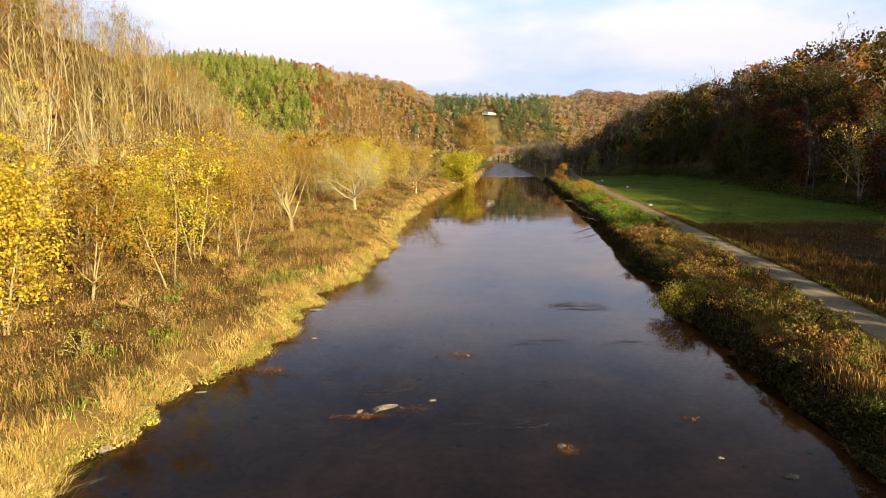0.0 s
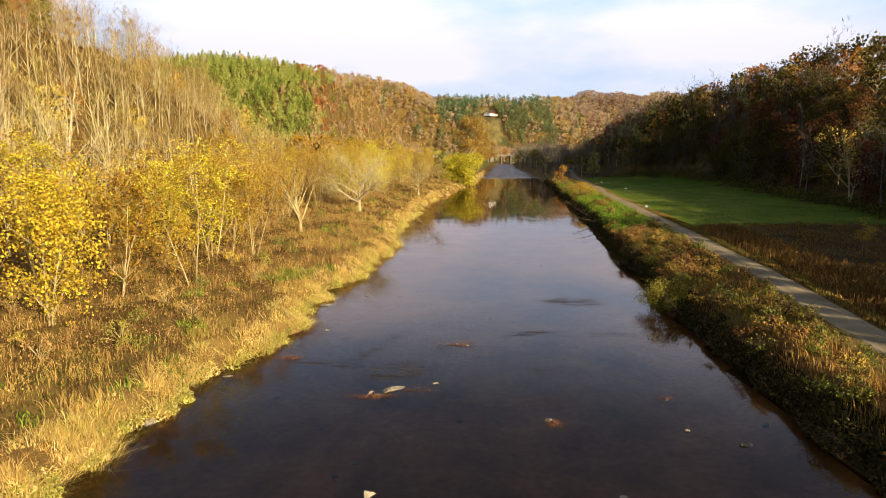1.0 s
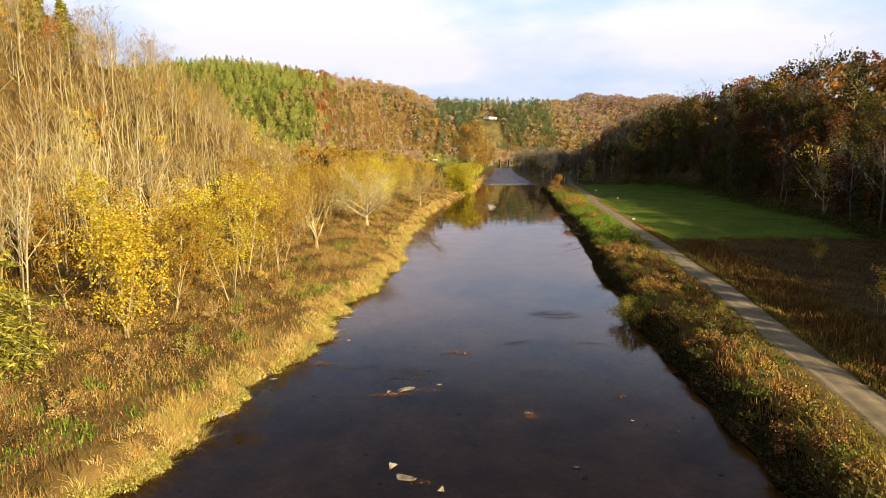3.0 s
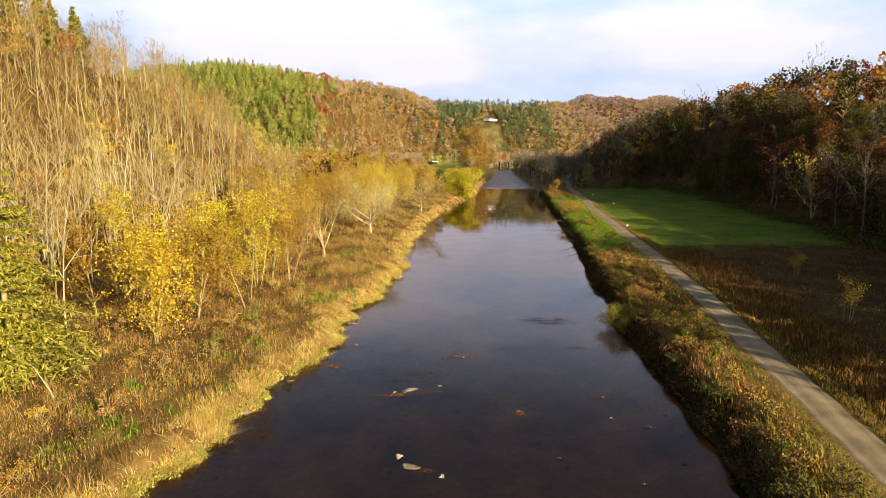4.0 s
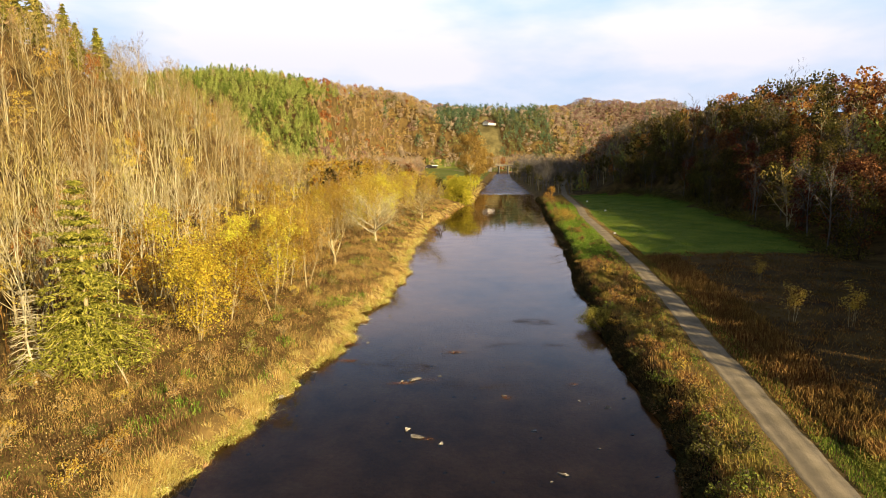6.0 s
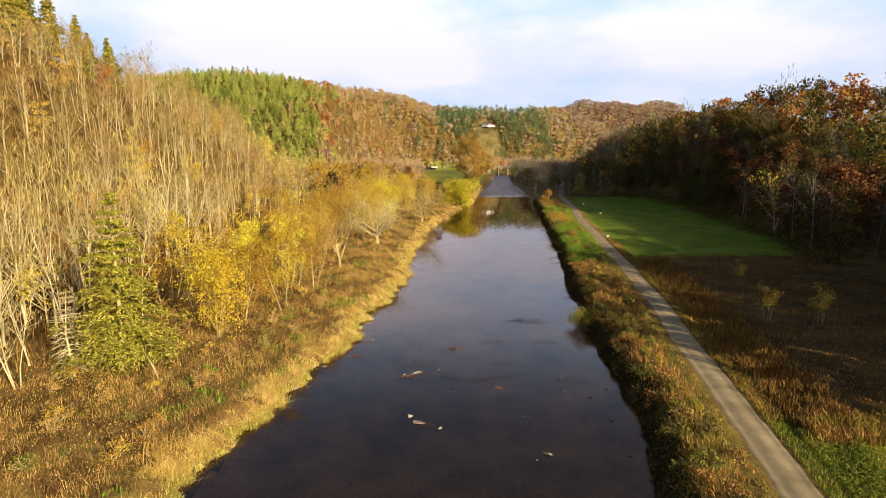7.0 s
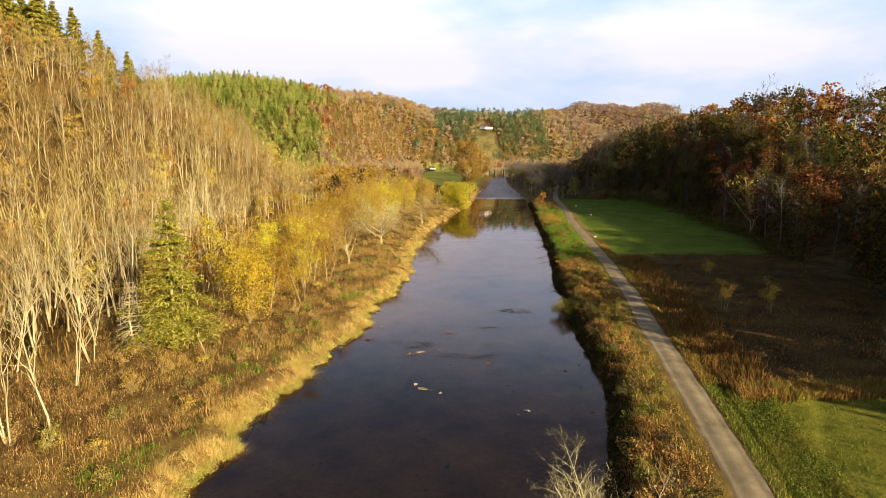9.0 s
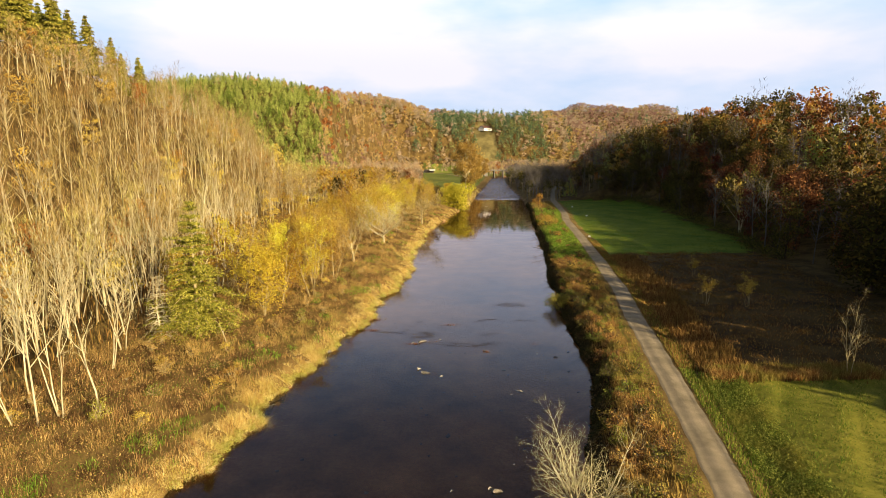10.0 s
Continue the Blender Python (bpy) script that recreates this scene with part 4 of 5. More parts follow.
# the yellow grove
grove = [tree_thing("grove_tree", tree_arrays(40 + i, dict(GROVE, height=9.0 + i, kids=[12, 4]), "bark_tan", "twig_tan", ("yellow", "golden", "yellow", "yellow")[i], 2500, 0.21, 2 + i % 2, 0.16, 0.45, bunch=10),
                    ("yellow-leaved young tree in the bank thicket", "golden brown young tree in the bank thicket", "yellow-leaved young tree in the bank thicket", "yellow-leaved young tree in the bank thicket")[i],
                    "tree", "young trees of the bank grove") for i in range(4)]
gxs, gys = scatter(rng, -40, 6, 14, 172, 5.2, lambda x, y: (x < along(LEFT_BANK, y) - 9) & (x > along(LEFT_BANK, y) - 27) & ~((np.hypot(x + 8.8, (y - 66) * 0.8) < 7.5) | (np.hypot(x + 13.4, y - 42) < 4.5))
                   & ~((y > 30) & (y < 74) & (x > along(LEFT_BANK, y) - 13)))
pick = rng.choice(4, len(gxs), p=[0.32, 0.34, 0.2, 0.14])
plant(grove, [(x, y, rng.uniform(0.75, 1.15), int(k)) for x, y, k in zip(gxs, gys, pick)], rng)

# ---- left hillside: bare wood ----
bare_arr = [tree_arrays(50 + i, dict(HILL, height=10.5 + 0.9 * i), ("bark_pale", "bark_pale", "bark_tan", "bark_pale", "bark_tan")[i], ("twig_tan", "twig_hill", "twig_tan", "twig_hill", "twig_tan")[i], stems=1 + (i == 3), spray=520, spray_len=1.0, sides=3, spray_w=0.042, loose=0.55)
            for i in range(5)]
bare = [tree_thing("bare_tree", arr, "leafless tan tree on the wooded hillside", "tree", "bare trees of the hillside") for arr in bare_arr]
hx, hy = scatter(rng, -60, -38, -34, 120, 4.5, lambda x, y: (x < along(FOOT_L, y) + 2) & (y > -1.33 * x - 104))
ux, uy = scatter(rng, -84, -38, -34, 165, 3.9, lambda x, y: (x < along(FOOT_L, y) + 2) & (y > -1.33 * x - 104) & ((x < -60) | (y > 120)))
hx, hy, near = np.concatenate([hx, ux]), np.concatenate([hy, uy]), np.arange(len(hx) + len(ux)) < len(hx)
hs, hk = rng.uniform(0.7, 1.15, len(hx)) * np.where(hx < -72, 0.75, 1.0), rng.integers(0, 5, len(hx))
upper = np.stack([hx, hy, hs, hk], 1)[~near]
plant(bare, [(x, y, sc, int(k)) for x, y, sc, k in zip(hx[near], hy[near], hs[near], hk[near])], rng)
rust = [tree_thing("autumn_tree", puff_arrays(60 + i, 9.0 + i, 6.0, "bark_tan", ("orange", "golden", "golden")[i], 900, 0.34), ("orange-leaved tree on the wooded hillside", "golden-leaved tree on the wooded hillside", "golden-leaved tree on the wooded hillside")[i],
                   "tree", "coloured trees of the hillside") for i in range(3)]
hx, hy = scatter(rng, -84, -36, -34, 165, 12.0, lambda x, y: (x < along(FOOT_L, y) + 2) & (y > -1.33 * x - 104))
plant(rust, [(x, y, rng.uniform(0.6, 1.1), int(rng.integers(3))) for x, y in zip(hx, hy)], rng)

# models for joined woods, lighter
CHEAP = dict(HILL, girth=0.17, kids=[9, 3], steps=[2, 2, 1], height=12.5)
far_bare = [tree_arrays(70 + i, CHEAP, "bark_tan", ("twig_tan", "twig_hill")[i % 2], spray=230, spray_len=1.3, sides=3, spray_w=0.10, loose=0.55) for i in range(4)]
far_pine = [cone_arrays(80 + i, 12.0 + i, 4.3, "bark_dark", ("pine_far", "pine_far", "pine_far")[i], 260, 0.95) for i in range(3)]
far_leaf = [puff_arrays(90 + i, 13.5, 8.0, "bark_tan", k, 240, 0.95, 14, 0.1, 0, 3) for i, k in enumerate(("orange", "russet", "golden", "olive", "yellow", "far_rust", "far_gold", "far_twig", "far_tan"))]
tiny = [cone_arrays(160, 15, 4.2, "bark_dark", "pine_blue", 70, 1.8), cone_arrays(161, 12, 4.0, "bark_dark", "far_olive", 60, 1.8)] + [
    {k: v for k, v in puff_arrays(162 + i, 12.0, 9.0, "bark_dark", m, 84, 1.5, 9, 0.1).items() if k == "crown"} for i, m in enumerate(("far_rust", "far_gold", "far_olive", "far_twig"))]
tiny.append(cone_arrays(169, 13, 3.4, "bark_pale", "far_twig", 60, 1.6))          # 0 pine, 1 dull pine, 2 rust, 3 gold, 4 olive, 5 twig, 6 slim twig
grey_bare = [tree_arrays(76 + i, dict(CHEAP, height=14.0), "bark_grey", "twig_grey", spray=170, spray_len=1.3, sides=3, spray_w=0.10, loose=0.5) for i in range(2)]
models = far_bare + far_pine + far_leaf + grey_bare          # 0-3 bare, 4-6 pine, 7 orange, 8 russet, 9 golden, 10 olive, 11 yellow, 12 muted rust, 13 muted gold, 14 twiggy, 15 tan, 16-17 grey bare


def mixed(x, y, weights):
    ks = np.array(list(weights))
    p = np.array(list(weights.values()), float)
    k = rng.choice(ks, len(x), p=p / p.sum())
    return np.stack([x, y, rng.uniform(0.75, 1.2, len(x)), k], 1)


# pines on the left crest
ridge_pine = [tree_thing("pine_tree", conifer_arrays(65 + i, 12.5 + i, 3.9, "bark_dark", ("pine", "pine_sun")[i], 24, 7, 60, 0.12, 0.75, False, 0.42), "green pine on the crest of the bare hillside", "tree", "pines on the crest") for i in range(2)]
plant(ridge_pine, [(x + 3 + rng.normal(0, 1.5), y + rng.normal(0, 1.5), rng.uniform(1.0, 1.35), int(rng.integers(2))) for x, y in ((-102, 50), (-101, 55), (-100, 60), (-99, 64), (-98, 68), (-98, 71), (-97, 75), (-97, 79), (-95, 83), (-94, 88), (-93, 92), (-92, 94),
    (-86, 101), (-82, 105), (-105, 58), (-104, 66), (-103, 73), (-101, 81), (-98, 88), (-89, 99), (-95, 70), (-93, 80))], rng)

# upper left hill and its crest
ux, uy = scatter(rng, -150, -84, -40, 260, 5.8, lambda x, y: (y > -1.33 * x - 126))
crest = (ux < -93) & (uy < 100) & (wave(ux, uy, 16, 2) > -0.2)
ux, uy, crest = ux[ux > -128], uy[ux > -128], crest[ux > -128]
rows = np.concatenate([mixed(ux[~crest], uy[~crest], {0: 4, 1: 4, 2: 4, 3: 4, 13: 1.0, 15: 2, 14: 2}) * [1, 1, 0.62, 1], mixed(ux[crest], uy[crest], {4: 3, 5: 3, 6: 3, 10: 1, 0: 2})])
vx, vy = scatter(rng, -84, -38, 165, 300, 6.0, lambda x, y: x < along(FOOT_L, y) + 4)
rows = np.concatenate([rows, mixed(vx, vy, {0: 4, 1: 4, 2: 4, 3: 4, 7: 1, 9: 2})])
woods("upper_slope_woods", bare_arr, upper, rng, "leafless tan woods on the upper hillside", "woods")
woods("hillside_woods", models, rows, rng, "bare and evergreen woods on the sunlit hill crest", "woods")

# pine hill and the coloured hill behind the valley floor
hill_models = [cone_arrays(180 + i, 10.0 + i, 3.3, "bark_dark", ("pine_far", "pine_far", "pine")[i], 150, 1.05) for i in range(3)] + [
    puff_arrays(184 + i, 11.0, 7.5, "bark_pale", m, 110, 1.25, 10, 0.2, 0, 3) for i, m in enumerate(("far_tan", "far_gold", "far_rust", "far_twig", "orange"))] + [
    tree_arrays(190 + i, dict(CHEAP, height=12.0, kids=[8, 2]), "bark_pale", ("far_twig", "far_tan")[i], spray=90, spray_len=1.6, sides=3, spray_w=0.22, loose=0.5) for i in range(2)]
px, py = scatter(rng, -400, 60, 300, 830, 6.3, lambda x, y: (y < 690 + 0.3 * (x + 225) + np.where(x > -140, 400, 0)) & (x < along(FOOT_L, y) + 4) & (x > -0.47 * (y + 70) - 8))
ok = open_to(px, py, 10.0, (0.0, -69.0, 23.2))
px, py = px[ok], py[ok]
side = px + 0.25 * (py - 590) + 14 * wave(px, py, 30, 1) + 9 * wave(px, py, 11, 4) + 110
green, verge = side < -14, (side >= -14) & (side < 16)
rows = np.concatenate([mixed(px[green], py[green], {0: 5, 1: 5, 2: 3, 4: 0.25, 3: 0.3}),
                       mixed(px[verge], py[verge], {0: 3, 1: 3, 2: 1, 3: 1.5, 4: 2, 7: 1.6, 5: 0.8}),
                       mixed(px[~green & ~verge], py[~green & ~verge], {3: 3.5, 4: 3, 5: 1.2, 6: 2, 7: 1.4, 8: 3, 9: 3, 0: 0.6})])
woods("pine_hill_woods", hill_models, rows, rng, "green pines and orange autumn trees on a far hill", "woods")

# valley floor woods up the left bank
qx, qy = scatter(rng, -80, 50, 165, 335, 6.2, lambda x, y: (x < along(LEFT_BANK, y) - 6) & (x > along(FOOT_L, y) - 4) & ~((x > 0) & (y > 205)))
wx, wy = scatter(rng, -90, 6, 335, 722, 7.5, lambda x, y: (x > along(FOOT_L, y) - 4) & (x < -2 + 3 * wave(x, y, 30, 2)))
woods("riverside_woods", models, mixed(qx, qy, {0: 2.5, 1: 2.5, 2: 2.5, 3: 2.5, 13: 2, 11: 3, 10: 1, 15: 1.5}) * np.stack([1 + 0 * qx, 1 + 0 * qx, np.where((qx > -16) & (qy < 335), 0.6, 0.95), 1 + 0 * qx], 1), rng, "tan and golden riverside woods on the valley floor", "woods")
woods("valley_woods", hill_models, mixed(wx, wy, {3: 3, 4: 3, 6: 1.5, 7: 1, 8: 4, 9: 4}), rng, "tan and golden woods behind the far lawn", "woods")

# far hills in the gap of the valley
fx, fy = scatter(rng, -110, 560, 726, 1290, 7.7, lambda x, y: (x < 0.47 * (y + 60)) & (x > -0.10 * (y + 60) - 12) & (np.hypot((x - 93) / 17, (y - 775) / 50) > 1) & ~((x > along(LEFT_BANK, y) - 4) & (x < along(RIGHT_BANK, y) + 4)))
ok = open_to(fx, fy, 11.0, (0.0, -69.0, 23.2))
fx, fy = fx[ok], fy[ok]
near_c = (fy < 960) & (fx < 230)
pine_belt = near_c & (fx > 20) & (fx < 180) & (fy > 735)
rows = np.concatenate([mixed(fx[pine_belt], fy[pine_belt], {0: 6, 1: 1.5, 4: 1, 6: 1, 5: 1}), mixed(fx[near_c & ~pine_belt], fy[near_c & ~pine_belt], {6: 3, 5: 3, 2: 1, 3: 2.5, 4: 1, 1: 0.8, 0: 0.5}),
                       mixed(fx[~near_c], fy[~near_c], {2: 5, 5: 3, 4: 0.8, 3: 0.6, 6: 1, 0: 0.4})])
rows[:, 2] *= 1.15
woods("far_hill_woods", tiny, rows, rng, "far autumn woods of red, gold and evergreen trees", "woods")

# trees about the far bend
bx, by = scatter(rng, 45, 200, 590, 724, 8.5, lambda x, y: ~((x > along(LEFT_BANK, y) - 3) & (x < along(RIGHT_BANK, y) + 3)) & (x > 62))
woods("river_bend_woods", hill_models, mixed(bx, by, {4: 4, 3: 2, 5: 1, 8: 2, 9: 2, 7: 0.5}) * [1, 1, 1.25, 1], rng, "golden and bare trees round the river bend", "woods")

# ---- right side: the shaded wood ----
edge_trees = [tree_thing("shade_tree", puff_arrays(100 + i, 14.5 + i, 9.5, "bark_dark", ("olive", "russet", "olive", "olive")[i], 1700, 0.5, 26, 0.04, 1, 3), ("dark olive tree at the shaded wood's edge", "russet tree at the shaded wood's edge", "dark olive tree at the shaded wood's edge", "dark olive tree at the shaded wood's edge")[i],
                         "tree", "trees of the shaded wood") for i in range(4)]
edge_bare = [tree_thing("bare_tree", tree_arrays(110 + i, dict(HILL, height=16.0, kids=[14, 7]), "bark_grey", "twig_grey", spray=900, spray_len=0.5, sides=4, spray_w=0.03, loose=0.5), "bare grey tree at the shaded wood's edge", "tree", "trees of the shaded wood") for i in range(2)]
ex, ey = scatter(rng, 50, 122, -33, 222, 6.0, lambda x, y: (x > along(WOOD_EDGE_R, y) + 1) & (x < along(WOOD_EDGE_R, y) + 24) & (y > 1.33 * (x - 85)))
ks = rng.choice(6, len(ex), p=[0.22, 0.16, 0.18, 0.08, 0.18, 0.18])
# mostly out of view at low y: leafy and taller, to shade the field
ks = np.where((ey < 30) & (ks > 3), ks - 3, ks)
plant(edge_trees + edge_bare, [(x, y, rng.uniform(0.75, 1.1) * (1.45 if y < 27 else 1.0), int(k)) for x, y, k in zip(ex, ey, ks)], rng)
# an unseen stand beyond is left empty so sun reaches the slope
kx, ky = scatter(rng, 60, 260, -250, 610, 6.4, lambda x, y: (x > along(WOOD_EDGE_R, y) + np.where((y > -33) & (y < 222) & (y > 1.33 * (x - 85)), 24, 1)) & (x < np.where(y < 300, 160, 160 + 0.3 * (y - 300))) & ~((x > 99) & (x > 0.82 * y + 68) & (y > 35)))
top = (kx > 100) & (ky < 235)
rows = np.concatenate([mixed(kx[top], ky[top], {7: 2.6, 8: 3, 10: 4.5, 4: 0.9, 16: 0.8, 9: 1.2}), mixed(kx[~top], ky[~top], {10: 4, 8: 2, 16: 2.5, 17: 2.5, 4: 0.6, 9: 0.6, 7: 0.8})])
seen = (rows[:, 1] > -40) & (rows[:, 0] < 0.82 * rows[:, 1] + 70)
# trees out of view, added and heightened to throw shade on the field
hid = rows[~seen].copy()
hid[:, 3] = np.where(hid[:, 3] < 4, 5, np.where(hid[:, 3] < 7, 0, 2))
hid[:, 2] *= np.where(hid[:, 1] > -60, 1.7, 1.0)
woods("downstream_woods", tiny, hid, rng, "unseen autumn woods downstream, added to shade the field", "woods")
# at the view's edge the trees are heightened for the same shade
rows[:, 2] *= np.where((rows[:, 1] < 24) & (rows[:, 0] < 112), 1.5, 1.0)
woods("shaded_hill_woods", models, rows[seen], rng, "shaded dark woods with sunlit orange tree tops", "woods")
# dark trees between track and river, upstream
dx_, dy_ = scatter(rng, 44, 160, 222, 600, 6.0, lambda x, y: (x > along(RIGHT_BANK, y) + 0.8) & (x < along(WOOD_EDGE_R, y) + 6) & (x < along(RIGHT_BANK, y) + 60) & (np.abs(x - along(ROAD, y)) > 2.2))
woods("track_side_woods", models, mixed(dx_, dy_, {10: 1.2, 16: 3, 17: 3}) * [1, 1, 0.85, 1], rng, "dark trees closing in on the gravel track", "woods")

# ---- right bank and field: single plants ----
place(tree_thing("bare_shrub", tree_arrays(120, dict(THICKET, height=5.3, girth=0.085, kids=[14, 6, 4]), "bark_pale", "twig_pale", stems=9, spread=0.42, spray=700, spray_len=0.45, spray_w=0.016), "many-stemmed bare pale shrub on the river bank", "shrub"), 10.5, -34.9, 1.27)
place(tree_thing("dead_tree", tree_arrays(121, dict(ASH, height=7.6, girth=0.075, kids=[12, 5, 3], angle=[26, 34, 38]), "bark_tan", "twig_pale", stems=3, spread=0.16, spray=300, spray_len=0.4, spray_w=0.018), "bare leaning tree at the meadow corner", "tree"), 42.8, -15.4, 0.95)
sap = [tree_thing("sapling", tree_arrays(122 + i, SAPLING, "bark_tan", "twig_brown", "gold_sun", 640, 0.16, 3, 0.2, 0.24, 1.9), "thin sapling with sunlit yellow top leaves", "sapling", "saplings in the field") for i in range(2)]
plant(sap, [(50.0, 33.4, 1.15, 0), (42.5, 14.0, 1.15, 1), (47.6, 11.5, 1.25, 0)], rng)
place(tree_thing("bush", puff_arrays(125, 2.7, 4.8, "bark_dark", "bank_herb", 5200, 0.14, 22, 0.02), "yellow-green bush leaning over the river", "bush"), 20.7, 16.4, 0.9)
place(tree_thing("bush", puff_arrays(126, 4.6, 4.2, "bark_dark", "golden", 1800, 0.22, 14, 0.1), "golden bush beside the gravel track", "bush"), 49.6, 175, 1.35)
place(tree_thing("bush", puff_arrays(127, 3.2, 6.0, "bark_dark", "golden", 1800, 0.22, 16, 0.1), "orange-brown brush at the water's edge", "bush"), 38.6, 108, 1.1)
place(tree_thing("bush", puff_arrays(128, 7.0, 11.0, "bark_dark", "lime", 9000, 0.34, 30, 0.02), "bright yellow-green bush over the water", "bush"), 15.5, 182, 1.5)
place(tree_thing("golden_tree", puff_arrays(129, 21.0, 15.0, "bark_pale", "old_gold", 7500, 0.55, 34, 0.08), "tall golden tree on the far bank", "tree"), 30.5, 330, 1.5)
place(tree_thing("golden_tree", puff_arrays(130, 15.0, 9.0, "bark_tan", "old_gold", 4200, 0.55, 22, 0.12), "golden brown tree on the far bank", "tree"), 45.0, 420, 1.6)

place(tree_thing("golden_tree", puff_arrays(131, 14.0, 10.0, "bark_tan", "old_gold", 3600, 0.55, 20, 0.12), "golden tree beside the river bend", "tree"), 62.0, 520, 1.6)
place(tree_thing("bare_tree", tree_arrays(132, dict(VASE, height=6.5), "bark_pale", "twig_pale", "gold_sun", 700, 0.3, 2, 0.2, 0.5, 4.0, bunch=7), "pale bare tree with a few golden leaves", "tree"), 88.5, 88.0, 1.35)

# ---- grass and weeds ----
g = np.random.default_rng(5)


def strew(n, y0, y1, line, a, b, power=1.0):
    """n places between a and b metres out from a line (to the left for negative)."""
    y = g.uniform(y0, y1, n)
    return along(line, y) + a + (b - a) * g.uniform(0, 1, n) ** power, y


def tuft(n_clumps, per, spread, y0, y1, line, a, b, power=1.0):
    x, y = strew(n_clumps, y0, y1, line, a, b, power)
    x, y = np.repeat(x, per) + g.normal(0, spread, n_clumps * per), np.repeat(y, per) + g.normal(0, spread, n_clumps * per)
    return x, y


sets = []
for n, per, y0, y1, w in ((2200, 60, -75, 54, 0.026), (900, 32, 54, 150, 0.07), (450, 20, 150, 330, 0.16)):
    cx, cy = strew(n, y0, y1, left_edge, -2.6, 0.0, 0.7)
    dense = wave(cx, cy, 1.3, 6) + 0.6 * wave(cx, cy, 3.4, 2) > -0.5 + 0.5 * (left_edge(cy) - cx)
    cx, cy = cx[dense], cy[dense]
    n = len(cx)
    off = g.normal(0, 0.24, (n * per, 2)) * np.repeat(g.uniform(0.6, 1.5, n), per)[:, None]
    x, y = np.repeat(cx, per) + off[:, 0], np.repeat(cy, per) + off[:, 1]
    tall = np.repeat(g.uniform(0.2, 0.6, n), per)
    sets.append((blades(g, x, y, tall * g.uniform(0.6, 1.1, len(x)), w, 0.6, 1.0, (0.02, 0.0), off * 1.5), "straw"))
    k = g.integers(0, n * per, n * per // 5)
    sets.append((blades(g, x[k], y[k], g.uniform(0.3, 1.0, len(k)), w, 0.4, 0.4), "weed"))
# tussocks that hang over the water
ty = np.sort(g.uniform(-62, 84, 130))
tx = left_edge(ty) + g.uniform(-0.3, 0.35, 130)
off = g.normal(0, 0.36, (130 * 110, 2))
x, y = np.repeat(tx, 110) + off[:, 0], np.repeat(ty, 110) + off[:, 1]
sets.append((blades(g, x, y, np.repeat(g.uniform(0.35, 0.75, 130), 110) * g.uniform(0.6, 1.1, len(x)), 0.028, 0.45, 0.9, (0.05, 0.0), off * 1.2), "straw"))
x, y = strew(38000, -62, 80, left_edge, -0.5, 0.6)
ok = wave(x, y, 3.0, 5) > -0.1
x, y = x[ok], y[ok]
sets.append((leaves(g, np.stack([x, y, np.maximum(ground_height(x, y), 0.02) + g.uniform(0.02, 0.4, len(x))], 1), 0.15, 0.08, 0.3), "edge_herb"))
cy = np.sort(g.uniform(-60, 130, 420))
cx = left_edge(cy) + g.uniform(-0.5, 0.45, len(cy))
d = g.normal(size=(len(cy) * 90, 3))
d /= np.linalg.norm(d, axis=1, keepdims=True)
d[:, 2] = np.abs(d[:, 2]) * 0.7
c = np.repeat(np.stack([cx, cy, np.maximum(ground_height(cx, cy), 0.0)], 1), 90, 0) + d * np.repeat(g.uniform(0.25, 0.65, len(cy)), 90)[:, None]
kind = np.repeat(g.uniform(0, 1, len(cy)) < 0.45, 90)
sets.append((leaves(g, c[kind], 0.16, 0.07, 0.0, None, d[kind], 0.7), "edge_herb"))
sets.append((leaves(g, c[~kind], 0.24, 0.045, 0.0, None, d[~kind], 0.7), "straw"))
sward("bank_grass", sets, "sunlit straw-coloured grass hanging over the bank", "grass")

sets = []
for n, per, y0, y1, w, a in ((7200, 13, -75, 60, 0.038, -24), (2600, 10, 60, 165, 0.09, -22)):
    x, y = tuft(n, per, 0.3, y0, y1, LEFT_BANK, a, -1.3)
    lush = (wave(x, y, 5.5, 9) > 0.34) & (x > along(LEFT_BANK, y) - 9)
    sets.append((blades(g, x[lush], y[lush], g.uniform(0.2, 0.6, lush.sum()), w * 1.5, 0.6, 0.4), "grass_green"))
    h = np.repeat(g.uniform(0.4, 1.2, n), per) * g.uniform(0.7, 1.1, len(x)) * (0.8 + 0.4 * wave(x, y, 5, 2))
    dull = wave(x, y, 4.2, 4) + 0.5 * wave(x, y, 1.7, 7) > 0.05
    for some, m in ((dull, "dark_weed"), (~dull, "weed")):
        sets.append((blades(g, x[some], y[some], h[some], w * 0.75, 0.75, 0.35), m))
    x, y = tuft(n // 2, 10, 0.35, y0, y1, LEFT_BANK, a, -1.6, 0.7)
    v, f = leaves(g, np.stack([x, y, ground_height(x, y) + g.uniform(0.1, 0.8, len(x))], 1), 0.16, 0.07, 0.3)
    sets.append(((v, f), "herb"))
    x, y = tuft(n // 2, 12, 0.22, y0, y1, LEFT_BANK, a, -3)
    v, f = leaves(g, np.stack([x, y, ground_height(x, y) + g.uniform(0.6, 1.45, len(x))], 1), 0.16, 0.08, 0.0)
    sets.append(((v, f), "weed"))
sward("weed_field", sets, "brown seed-headed weeds with green patches on the bank", "weeds")

